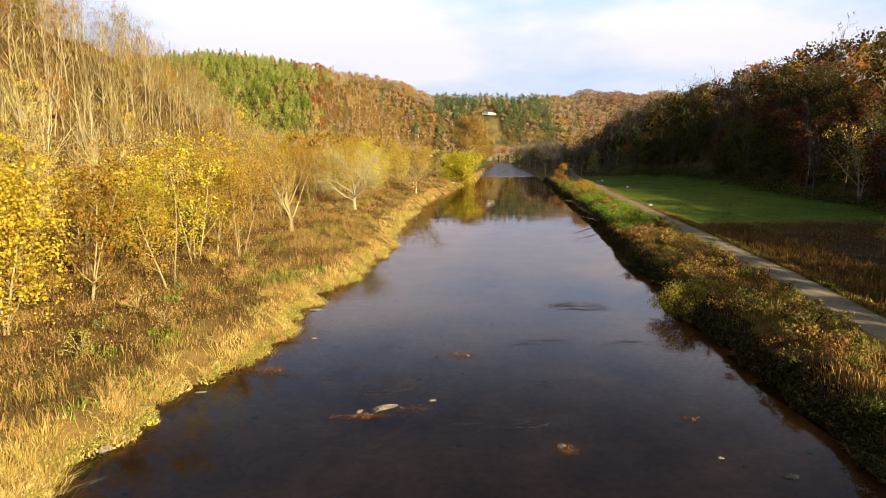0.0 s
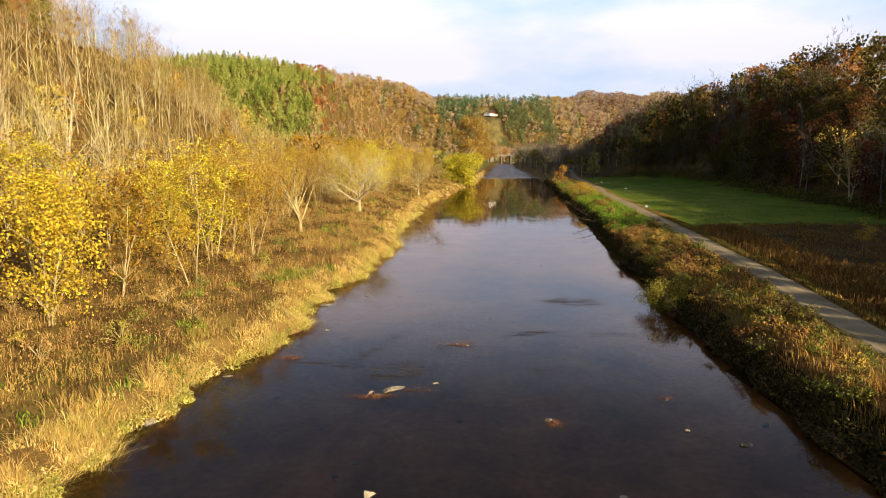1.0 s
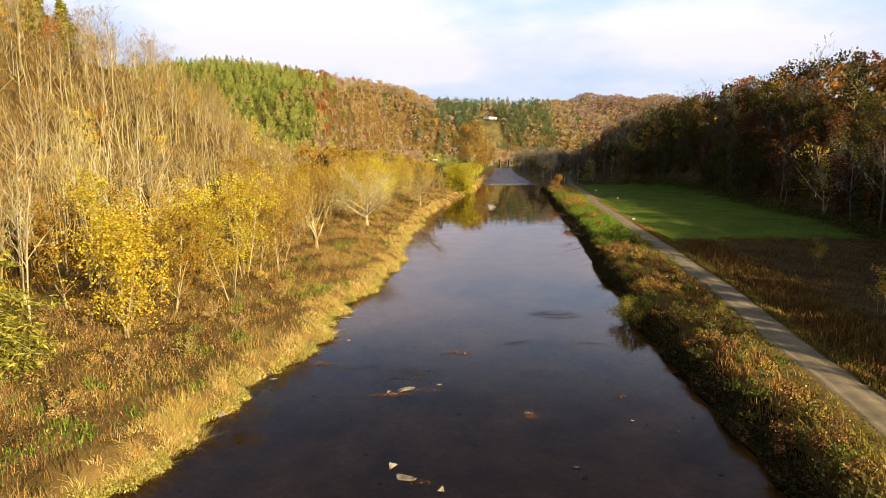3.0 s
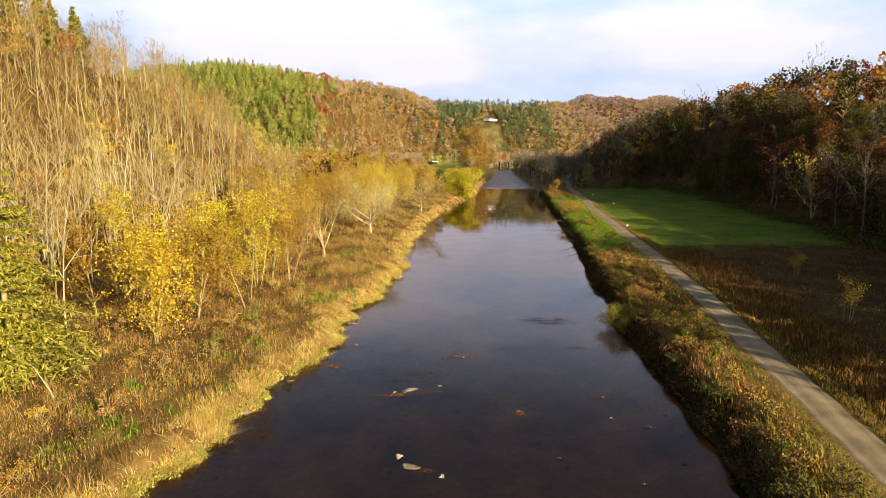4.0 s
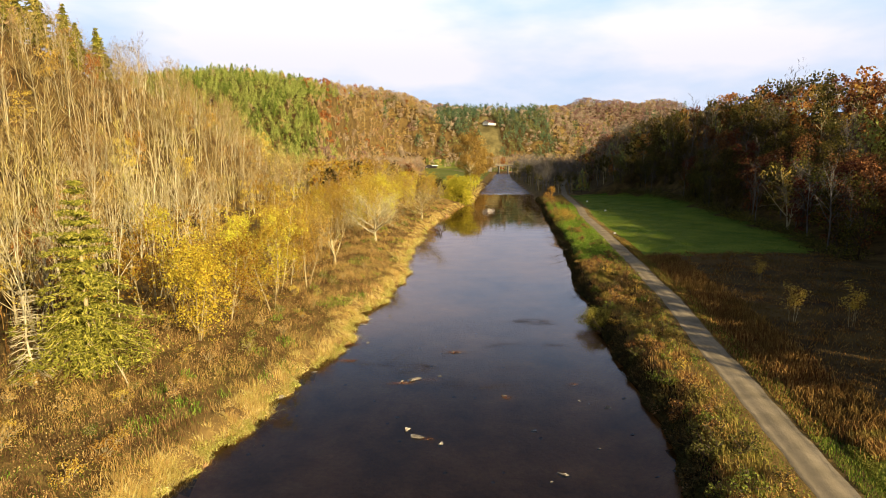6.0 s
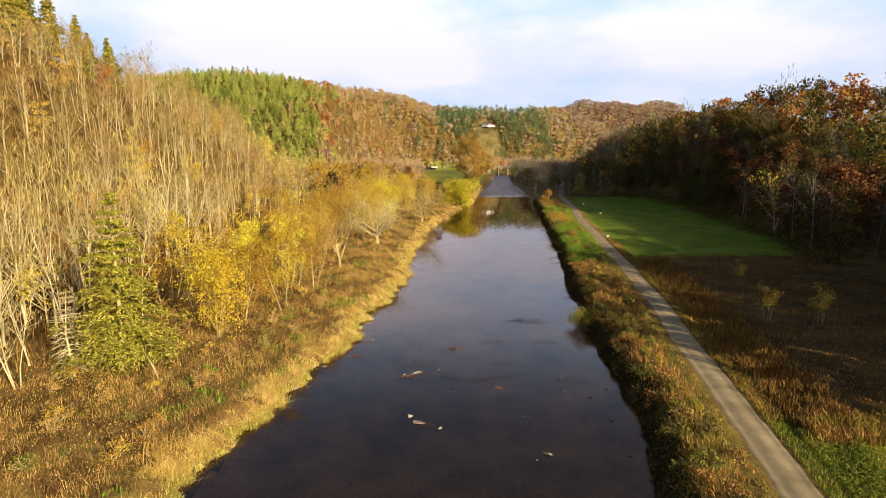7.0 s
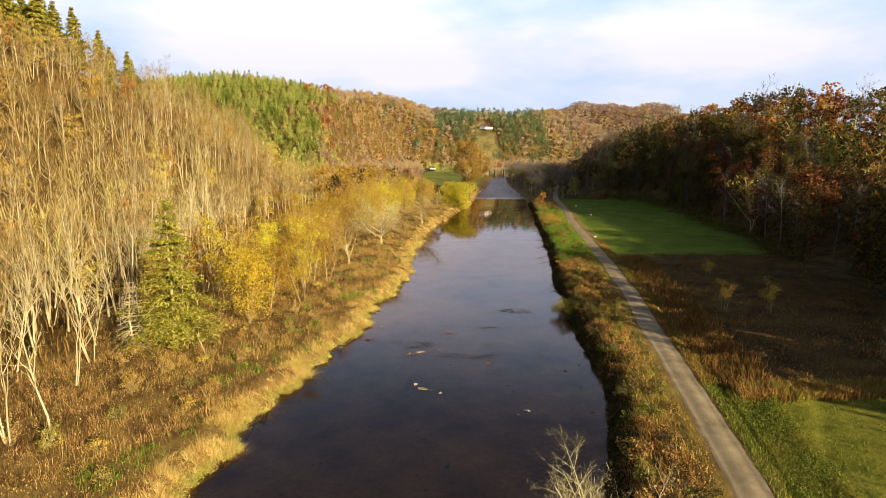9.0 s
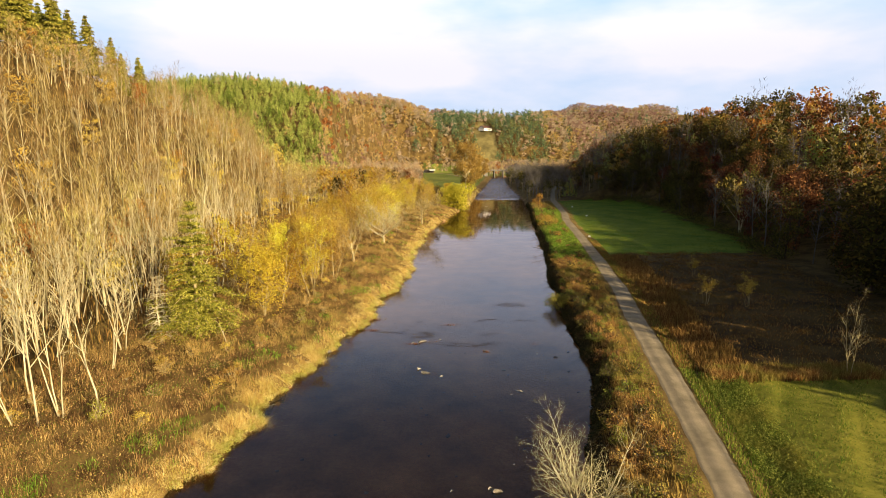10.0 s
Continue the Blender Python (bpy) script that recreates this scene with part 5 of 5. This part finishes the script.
shrub = [tree_thing("shrub", puff_arrays(150 + i, 1.5 + 0.3 * i, 2.4, "bark_tan", ("herb", "golden", "weed", "bank_herb")[i], 480, 0.15, 14, 0.04, 1), ("low green shrub among brown weeds", "low golden shrub among brown weeds", "low dry brown shrub among weeds", "low yellow-green shrub among brown weeds")[i], "shrub", "shrubs of the weedy bank") for i in range(4)]
sx_, sy_ = scatter(g, -38, 6, -48, 140, 4.1, lambda x, y: (x < along(LEFT_BANK, y) - 4.0) & (x > along(LEFT_BANK, y) - 20) & (wave(x, y, 13, 6) > -0.35))
plant(shrub, [(x, y, g.uniform(0.4, 0.85), int(k)) for x, y, k in zip(sx_, sy_, g.choice(4, len(sx_), p=[0.3, 0.25, 0.33, 0.12]))], g)

# brush under the hillside trees
x, y = scatter(g, -100, -34, -40, 170, 0.85, lambda x, y: (x < along(FOOT_L, y) + 6) & (y > -1.33 * x - 107))
v = blades(g, x, y, g.uniform(0.6, 2.0, len(x)), 0.10, 0.4, 0.1)
lx, ly = scatter(g, -100, -34, -40, 170, 1.0, lambda x, y: (x < along(FOOT_L, y) + 6) & (y > -1.33 * x - 107))
lv = leaves(g, np.stack([lx, ly, ground_height(lx, ly) + g.uniform(0.2, 2.2, len(lx))], 1), 0.35, 0.2, 0.1)
sward("understorey", [(v, "field_weed"), (lv, "olive")], "tan and olive underbrush beneath bare trees", "underbrush")

# right bank
sets = []
for n, per, y0, y1, w in ((3600, 9, -75, 66, 0.045), (1800, 8, 66, 210, 0.08)):
    x, y = strew(n, y0, y1, RIGHT_BANK, 0.0, 1.0)
    gap = along(ROAD, y) - 1.7 - along(RIGHT_BANK, y)
    x = along(RIGHT_BANK, y) + g.uniform(0.0, 1.0, n) * gap
    x, y = np.repeat(x, per) + g.normal(0, 0.28, n * per), np.repeat(y, per) + g.normal(0, 0.28, n * per)
    rut = (np.abs(along(ROAD, y) - 2.55 - x + 0.12 * np.sin(y * 1.1)) < 0.17) & (y > -36) & (y < 3)
    ok = (x < along(ROAD, y) - 1.45) & ~rut & ((x > right_edge(y) + 0.7 + 0.5 * wave(x, y, 2.2, 6)) | (y > 50))
    x, y = x[ok], y[ok]
    low = smooth(0, 2.0, along(ROAD, y) - 1.4 - x) * (0.45 + 0.55 * smooth(0.8, 2.4, x - right_edge(y)))
    green = (y > 50) & (y < 172) & (x > right_edge(y) + 1.1 + 0.6 * wave(x, y, 4, 2)) & (g.uniform(0, 1, len(x)) < 0.95)
    h = g.uniform(0.3, 0.9, len(x)) * (0.25 + 0.75 * low)
    sets.append((blades(g, x[~green], y[~green], h[~green], w, 0.5, 0.3, (-0.15, 0)), "rust_weed"))
    sets.append((blades(g, x[green], y[green], h[green] * 0.6, w * 1.8, 0.6, 0.3), "grass_green"))
    # leaves over the steep face, down to the water, coloured dark for its shade
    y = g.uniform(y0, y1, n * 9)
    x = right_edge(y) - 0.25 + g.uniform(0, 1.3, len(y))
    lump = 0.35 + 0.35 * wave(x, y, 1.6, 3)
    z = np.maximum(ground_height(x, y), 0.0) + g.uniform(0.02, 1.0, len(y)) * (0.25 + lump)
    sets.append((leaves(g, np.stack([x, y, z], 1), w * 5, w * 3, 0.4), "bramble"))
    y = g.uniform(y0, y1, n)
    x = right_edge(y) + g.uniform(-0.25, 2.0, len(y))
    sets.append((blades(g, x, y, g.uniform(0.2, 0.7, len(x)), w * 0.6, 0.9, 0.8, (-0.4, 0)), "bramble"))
    x, y = strew(n * 8, y0, y1, RIGHT_BANK, 0.3, 1.0)
    x = along(RIGHT_BANK, y) + g.uniform(0.0, 1.0, len(y)) * (along(ROAD, y) - 1.7 - along(RIGHT_BANK, y))
    keep = (x > right_edge(y) + 0.9) & (wave(x, y, 9, 4) > 0.15) | (along(ROAD, y) - x < 3.0) | ((y > 50) & (y < 172))
    x, y = x[keep], y[keep]
    v, f = leaves(g, np.stack([x, y, ground_height(x, y) + g.uniform(0.05, 0.5, len(x))], 1), 0.16, 0.09, 0.4)
    sets.append(((v, f), "herb"))
y = g.uniform(50, 172, 20000)
x = right_edge(y) + 1.0 + g.uniform(0, 1, len(y)) * (along(ROAD, y) - 2.6 - right_edge(y))
sets.append((leaves(g, np.stack([x, y, ground_height(x, y) + g.uniform(0.1, 0.6, len(x))], 1), 0.32, 0.16, 0.4), "grass_green"))
sward("bank_weeds", sets, "rust and green weeds between river and track", "weeds")

bank_kinds = (("rust_weed", "rusty brown shrub on the steep river bank"), ("herb", "green shrub on the steep river bank"), ("bank_rust", "orange-brown shrub on the steep river bank"), ("bramble_top", "dark olive bramble on the steep river bank"), ("golden", "golden shrub on the steep river bank"))
bank_shrub = [tree_thing("bank_shrub", puff_arrays(170 + i, 1.25 + 0.12 * i, 2.3, "bark_dark", m, 330, 0.17, 11, 0.04), label, "shrub", "shrubs of the right bank") for i, (m, label) in enumerate(bank_kinds)]
sx_, sy_ = scatter(g, 4, 60, -60, 175, 1.85, lambda x, y: (x > right_edge(y) + 0.8) & (x < along(ROAD, y) - 2.7) & ((y < 52) | (wave(x, y, 5, 2) > 0.25)))
ks = np.where(wave(sx_, sy_, 7, 4) > 0.2, g.choice(5, len(sx_), p=[0.15, 0.4, 0.15, 0.2, 0.1]), g.choice(5, len(sx_), p=[0.34, 0.1, 0.34, 0.14, 0.08]))
plant(bank_shrub, [(x, y, g.uniform(0.4, 1.05), int(k)) for x, y, k in zip(sx_, sy_, ks)], g)

# brush along the foot of the shaded wood
y = g.uniform(50, 220, 12000)
x = along(WOOD_EDGE_R, y) + g.normal(1.0, 1.8, len(y))
lx, ly = x, y
sward("edge_brush", [(leaves(g, np.stack([lx, ly, ground_height(lx, ly) + g.uniform(0.1, 1.7, len(lx))], 1), 0.45, 0.3, 0.1), "olive")], "dark brush along the edge of the shaded wood", "underbrush")

# verge right of the track
sets = []
x, y = strew(32000, -68, 82, ROAD, 1.4, 3.8)
far_up = y > -13
for ok, m in ((~far_up, "turf"), (far_up & (g.uniform(0, 1, len(x)) < 0.4), "turf"), (far_up, "field_weed")):
    sets.append((blades(g, x[ok], y[ok], g.uniform(0.12, 0.45, ok.sum()), 0.05, 0.5, 0.2), m))
x, y = strew(40000, -68, -14.5, ROAD, 3.0, 7.0)
sets.append((leaves(g, np.stack([x, y, ground_height(x, y) + g.uniform(0.05, 0.6, len(x))], 1), 0.16, 0.11, 0.4), "herb"))
sward("verge_grass", sets, "green leafy verge along the gravel track", "grass")

# dead field
x, y = tuft(3600, 12, 0.5, -16.3, 60, ROAD, 3.6, 42)
ok = (x < along(WOOD_EDGE_R, y)) 
v1 = blades(g, x[ok], y[ok], g.uniform(0.1, 0.32, ok.sum()) * (1 + 0.9 * (wave(x[ok], y[ok], 6, 3) > 0.35)), 0.07, 1.0, 0.4)
x, y = tuft(900, 22, 0.4, -16.3, 56, ROAD, 3.8, 8.5)
v2 = blades(g, x, y, g.uniform(0.4, 1.15, len(x)), 0.06, 0.5, 0.3)
yy = -15.0 + g.uniform(-1.3, 1.9, 10000)
x = g.uniform(along(ROAD, yy) + 4, 46)
v3 = blades(g, x, yy, g.uniform(0.5, 1.2, len(x)), 0.06, 0.5, 0.2)
sward("dead_field_weeds", [(v1, "field_weed"), (v2, "field_weed"), (v3, "rust_weed")], "rusty dead weeds in the shaded field", "weeds")

# meadow turf
y = g.uniform(-68, -15.3, 60000)
x = along(ROAD, y) + g.uniform(4.5, 32, len(y))
v1 = blades(g, x, y, g.uniform(0.06, 0.26, len(x)) * (0.6 + 0.6 * (wave(x, y, 1.7, 3) > 0)), 0.05, 0.8, 0.4)
y = g.uniform(58.5, 218, 20000)
x = along(ROAD, y) + g.uniform(2.0, 46, len(y))
ok = x < along(WOOD_EDGE_R, y)
v2 = blades(g, x[ok], y[ok], g.uniform(0.08, 0.25, ok.sum()), 0.1, 0.8, 0.4)
sward("meadow_grass", [(v1, "turf"), (v2, "turf")], "short green meadow grass", "grass")

# ---- stones in the river ----


def rock_mesh(seed, sx, sy, sz, mat):
    r = np.random.default_rng(seed)
    bm = bmesh.new()
    bmesh.ops.create_icosphere(bm, subdivisions=3, radius=1.0)
    off = r.uniform(0, 50, 3)
    cuts = [unit(r.normal(size=3) * [1, 1, 1.4]) for _ in range(8)]
    for vtx in bm.verts:
        p = np.array(vtx.co)
        for c in cuts:
            over = p @ c - (0.34 + 0.035 * (int(50 * abs(c[0])) % 8))
            if over > 0:
                p = p - c * over
        k = 1 + 0.22 * noise.noise(Vector(p * 1.6 + off)) + 0.12 * noise.noise(Vector(p * 5 + off))
        vtx.co = Vector((p[0] * sx * k, p[1] * sy * k, p[2] * sz * k))
    me = bm_mesh("rock", bm, M[mat])
    return me


ROCKS = [  # x, y, half sizes, turn, above water, material
    (-0.3, 1.6, 0.98, 0.52, 0.26, 22, 0.09, "rock"), (-1.4, 1.25, 0.34, 0.24, 0.22, 60, 0.06, "rock"), (-0.95, 1.0, 0.34, 0.22, 0.16, 10, 0.03, "rock"),
    (2.1, 2.4, 0.26, 0.15, 0.12, 0, 0.03, "rock"), (0.15, -9.1, 0.66, 0.46, 0.34, -15, 0.08, "rock"), (-0.6, -8.0, 0.40, 0.3, 0.3, 50, 0.08, "rock"), (1.85, -10.2, 0.34, 0.3, 0.26, 20, 0.06, "rock"),
    (9.6, -14.4, 0.66, 0.30, 0.24, -25, 0.06, "rock"), (5.1, -31.9, 0.56, 0.33, 0.3, -10, 0.07, "rock"), (4.6, -31.6, 0.26, 0.22, 0.26, 30, 0.05, "rock"), (1.8, -31.7, 0.20, 0.14, 0.14, 20, 0.04, "wet_rock"),
    (8.9, -8.3, 0.4, 0.25, 0.2, 0, -0.02, "wet_rock"), (2.0, -23.3, 0.35, 0.25, 0.2, 40, -0.05, "wet_rock"), (15.4, -4.8, 0.42, 0.26, 0.16, 10, 0.04, "rock"), (13.5, -3.4, 0.16, 0.12, 0.12, 0, 0.04, "rock"), (14.2, -3.9, 0.18, 0.12, 0.12, 50, 0.02, "wet_rock"),
    (-6.5, 19.0, 0.75, 0.3, 0.16, 0, 0.03, "rock"), (-5.5, 12.2, 0.24, 0.2, 0.16, 0, 0.08, "rock"), (-9.7, 3.8, 0.36, 0.2, 0.14, 20, 0.04, "rock"), (6.8, -28.3, 0.13, 0.1, 0.1, 0, 0.04, "rock"), (7.4, -2.2, 0.3, 0.22, 0.14, 0, 0.03, "wet_rock"),
    (12.8, -11.2, 0.2, 0.14, 0.12, 0, 0.03, "wet_rock"), (15.8, -9.3, 0.25, 0.2, 0.16, 0, 0.03, "wet_rock"), (15.4, -14.9, 0.18, 0.14, 0.12, 0, 0.03, "wet_rock"), (8.6, -15.2, 0.13, 0.1, 0.1, 0, 0.03, "rock"), (17.3, -3.0, 0.25, 0.2, 0.16, 0, 0.03, "wet_rock"),
    (13.9, -0.1, 0.16, 0.12, 0.1, 0, 0.03, "wet_rock"), (-11.4, -1.9, 0.36, 0.28, 0.2, 10, 0.08, "rock"), (-14.4, -13.0, 0.35, 0.25, 0.2, 70, 0.07, "rock"), (3.5, 9.0, 0.3, 0.18, 0.14, 30, 0.03, "wet_rock"), (4.3, 8.6, 0.22, 0.14, 0.12, 80, 0.03, "rock"),
]
for i, (x, y, sx, sy, sz, turn, up, mat) in enumerate(ROCKS):
    ob = new("rock", rock_mesh(200 + i, sx * 0.88, sy * 0.85, sz, mat))
    ob.matrix_basis = pose(x, y, up - sz * 0.35, 0, 0, turn)
    tagged(ob, "pale flat stone showing above the river" if mat == "rock" else "dark wet stone just breaking the river surface", "rock", "stones in the river")

# leaf drifts caught on the stones, and stones under the water
cs = []
for x, y, sx, sy, n in ((-1.1, 0.75, 1.3, 0.24, 110), (1.0, 1.5, 1.0, 0.3, 30), (3.7, 8.8, 1.2, 0.4, 90), (-6.9, 6.6, 1.1, 0.4, 130), (-6.8, 11.5, 0.8, 0.25, 45), (7.5, -2.6, 0.4, 0.35, 45), (1.0, -9.6, 0.6, 0.25, 16), (13.9, 0.0, 0.5, 0.2, 24)):
    cs.append(np.stack([x + g.normal(0, sx / 2, 3 * n), y + g.normal(0, sy / 2, 3 * n), g.uniform(0.01, 0.09, 3 * n)], 1))
sward("leaf_drift", [(leaves(g, np.concatenate(cs), 0.09, 0.05, 0.6), "leaf_drift")], "orange fallen leaves caught on river stones", "leaves")

bx, by = g.uniform(-20, 26, 300), g.uniform(-68, 70, 300)
ok = (bx > along(LEFT_BANK, by) + 1.5) & (bx < along(RIGHT_BANK, by) - 1.5)
bx, by = bx[ok], by[ok]
cube = np.array([(x, y, z) for z in (-1, 1) for y in (-1, 1) for x in (-1, 1)], float) * [1, 1, 0.6]
cf = np.array([(0, 1, 3, 2), (4, 6, 7, 5), (0, 4, 5, 1), (1, 5, 7, 3), (3, 7, 6, 2), (2, 6, 4, 0)])
s = g.uniform(0.05, 0.17, len(bx))
jit = cube[None] * (1 + g.uniform(-0.35, 0.1, (len(bx), 8, 3)))
a = g.uniform(0, 6.28, len(bx))[:, None]
vx = (jit[..., 0] * np.cos(a) - jit[..., 1] * np.sin(a)) * s[:, None] + bx[:, None]
vy = (jit[..., 0] * np.sin(a) + jit[..., 1] * np.cos(a)) * s[:, None] + by[:, None]
vz = jit[..., 2] * s[:, None] * 0.6 + ground_height(bx, by)[:, None]
ob = new("bed_stones", mesh_np("bed_stones", np.stack([vx, vy, vz], 2).reshape(-1, 3), [(cf[None] + (np.arange(len(bx)) * 8)[:, None, None]).reshape(-1, 4)], [M["rock"]]))
tagged(ob, "scattered stones lying on the brown river bed", "stones", kind="stuff")

# dead wood at the right bank


def dead_branch(seed, x, y, z, turn, length, label):
    r = np.random.default_rng(seed)
    P = dict(BARE, height=length, girth=0.09, kids=[6, 3], steps=[5, 3, 1], angle=[45, 40], short=[0.35, 0.5], wander=[0.16, 0.2, 0.2], rise=[-0.02, 0, 0])
    arr = tree_arrays(seed, P, "bark_dark", "twig_brown")
    ob = thing("dead_branch", label, "branch")
    for key, (v, f, m) in arr.items():
        p = part({"trunk": "limb", "crown": "twigs"}[key], mesh_np(key, v, [f], [M[m]]), ob)
        if key == "crown":
            p["kind"] = "stuff"
    ob.matrix_basis = pose(x, y, z, 0, 76, turn)
    return ob


dead_branch(140, 20.9, 14.2, 0.35, 190, 2.8, "dark dead branch trailing in the river")
dead_branch(141, 24.2, 33.5, 0.3, 175, 2.4, "dark dead branch over the water's edge")
dead_branch(142, 30.0, 66.5, 0.9, 185, 5.0, "bare drooping branch over the river")
dead_branch(143, 31.4, 74.0, 1.0, 165, 5.5, "bare drooping branch over the river")
dead_branch(144, 36.0, 100.0, 1.0, 175, 5.0, "bare drooping branch over the river")

# ---- markers, buildings, bridge ----
for i, (x, y) in enumerate(((45.7, 85.8), (60.8, 141.4), (66.3, 182.8))):
    ob = thing("marker_stone", "small white painted marker stone in the meadow", "marker", "white markers in the meadow")
    part("stone", bm_mesh("stone", box_bm(0.62, 0.4, 0.46, bevel=0.08), M["white_paint"]), ob)
    part("base", bm_mesh("base", box_bm(0.8, 0.55, 0.12, bevel=0.03), M["concrete"]), ob)
    ob.matrix_basis = pose(x, y, float(ground_height(x, y)) - 0.03, 0, 0, 12 * i)


def gable_roof(sx, sy, base, rise, over, thick=0.25):
    bm = bmesh.new()
    a, b = sx / 2 + over, sy / 2 + over
    pr = [(-b, base - over * rise / (sy / 2)), (0, base + rise), (b, base - over * rise / (sy / 2))]
    rings = []
    for x in (-a, a):
        rings.append([bm.verts.new((x, y, z)) for y, z in pr] + [bm.verts.new((x, y, z + thick)) for y, z in pr[::-1]])
    n = 6
    for k in range(n):
        bm.faces.new((rings[0][k], rings[0][(k + 1) % n], rings[1][(k + 1) % n], rings[1][k]))
    for r_, s_ in ((rings[0], -1), (rings[1], 1)):
        bm.faces.new((r_[0], r_[1], r_[4], r_[5]))
        bm.faces.new((r_[1], r_[2], r_[3], r_[4]))
    bmesh.ops.recalc_face_normals(bm, faces=bm.faces)
    return bm


def walls_bm(sx, sy, h, rise):
    bm = bmesh.new()
    pts = [(-sy / 2, 0), (sy / 2, 0), (sy / 2, h), (0, h + rise), (-sy / 2, h)]
    r0 = [bm.verts.new((-sx / 2, y, z)) for y, z in pts]
    r1 = [bm.verts.new((sx / 2, y, z)) for y, z in pts]
    for k in range(5):
        bm.faces.new((r0[k], r0[(k + 1) % 5], r1[(k + 1) % 5], r1[k]))
    bm.faces.new(r0[::-1])
    bm.faces.new(r1)
    bmesh.ops.recalc_face_normals(bm, faces=bm.faces)
    return bm


def house(name, x, y, turn, sx, sy, h, rise, wall, roof, label, windows):
    ob = thing(name, label, "house" if name == "house" else "shed")
    w = part("wall", bm_mesh("wall", walls_bm(sx, sy, h, rise), M[wall]), ob)
    rf = part("roof", bm_mesh("roof", gable_roof(sx, sy, h, rise, 0.8, 0.4), M[roof]), ob)
    if name == "house":
        part("chimney", bm_mesh("chimney", box_bm(0.9, 0.9, 2.2, sx * 0.2, 0.8, h + rise * 0.6, 0.04), M["concrete"]), rf)
    part("door", bm_mesh("door", box_bm(1.1, 0.12, 2.1, sx * 0.05, -sy / 2 - 0.05, 0.1, 0.02), M["dark_wood"]), w)
    for u, z in windows:
        win = part("window", bm_mesh("window", box_bm(1.7, 0.14, 1.4, u, -sy / 2 - 0.06, z, 0.03), M["white_paint"]), w)
        part("pane", bm_mesh("pane", box_bm(1.4, 0.06, 1.1, u, -sy / 2 - 0.12, z + 0.15), M["pane"]), win)
    ob.matrix_basis = pose(x, y, float(ground_height(x, y)) - 0.3, 0, 0, turn)
    return ob


house("house", 95, 800, 48, 19, 10.5, 3.8, 3.2, "white_paint", "roof_brown", "white house with a brown gable roof on the hill", [(-5, 1.2), (-2, 1.2), (3.5, 1.2), (5.8, 1.2), (-4, 3.0)])
house("house", 190, 648, -20, 12, 8, 4.6, 2.8, "white_paint", "roof_grey", "pale farmhouse half hidden by autumn trees", [(-4, 1.2), (0, 1.2), (4, 1.2)])
house("shed", 6.0, 716, 8, 9, 6, 2.6, 1.6, "dark_wood", "dark_wood", "dark weathered wooden shed on the lawn", [(-2.4, 1.0)])
port = thing("carport", "open carport with a white metal roof", "carport")
part("roof", bm_mesh("roof", gable_roof(5.5, 5, 2.5, 0.7, 0.3, 0.15), M["roof_white"]), port)
for u in (-2.5, 2.5):
    for v in (-2.2, 2.2):
        part("post", bm_mesh("post", box_bm(0.2, 0.2, 2.7, u, v, 0, 0.02), M["dark_wood"]), port)
part("back_wall", bm_mesh("back_wall", box_bm(5.2, 0.15, 2.3, 0, 2.3, 0.1, 0.02), M["dark_wood"]), port)
port.matrix_basis = pose(14.5, 712, float(ground_height(14.5, 712)), 0, 0, 12) @ Matrix.Scale(1.25, 4)
# sandy drive on the lawn
ys = np.arange(560, 706, 3.0)


def drive_x(y):
    return 15.0 + 26 * math.sin((705 - y) / 145 * 1.5)


ob = new("drive", strip("drive", ys, lambda y: [(drive_x(y) + u, float(ground_height(drive_x(y) + u, y)) + 0.08) for u in (-2.2, 0, 2.2)], M["gravel"]))
tagged(ob, "pale sandy drive curving over the lawn", "drive", kind="structure")

bridge = thing("bridge", "low concrete road bridge over the far river", "bridge")
deck = part("deck", bm_mesh("deck", box_bm(40, 4.5, 1.0, 0, 0, 7.6, 0.05), M["concrete"]), bridge)
for k in range(11):
    part("rail_post", bm_mesh("rail_post", box_bm(0.3, 0.25, 1.2, -19 + 3.8 * k, -2.1, 8.6, 0.02), M["concrete"]), deck)
for z in (9.1, 9.65):
    part("rail", bm_mesh("rail", box_bm(40, 0.2, 0.26, 0, -2.1, z, 0.03), M["concrete"]), deck)
for u in (-10, 0, 10):
    part("pier", bm_mesh("pier", box_bm(1.2, 3.8, 9.0, u, 0, -1.4, 0.1), M["concrete"]), bridge)
for u in (-20.5, 20.5):
    part("abutment", bm_mesh("abutment", box_bm(4.5, 5.5, 9.0, u, 0, -1.4, 0.15), M["concrete"]), bridge)
bridge.matrix_basis = pose(91, 580, 0, 0, 0, 10)
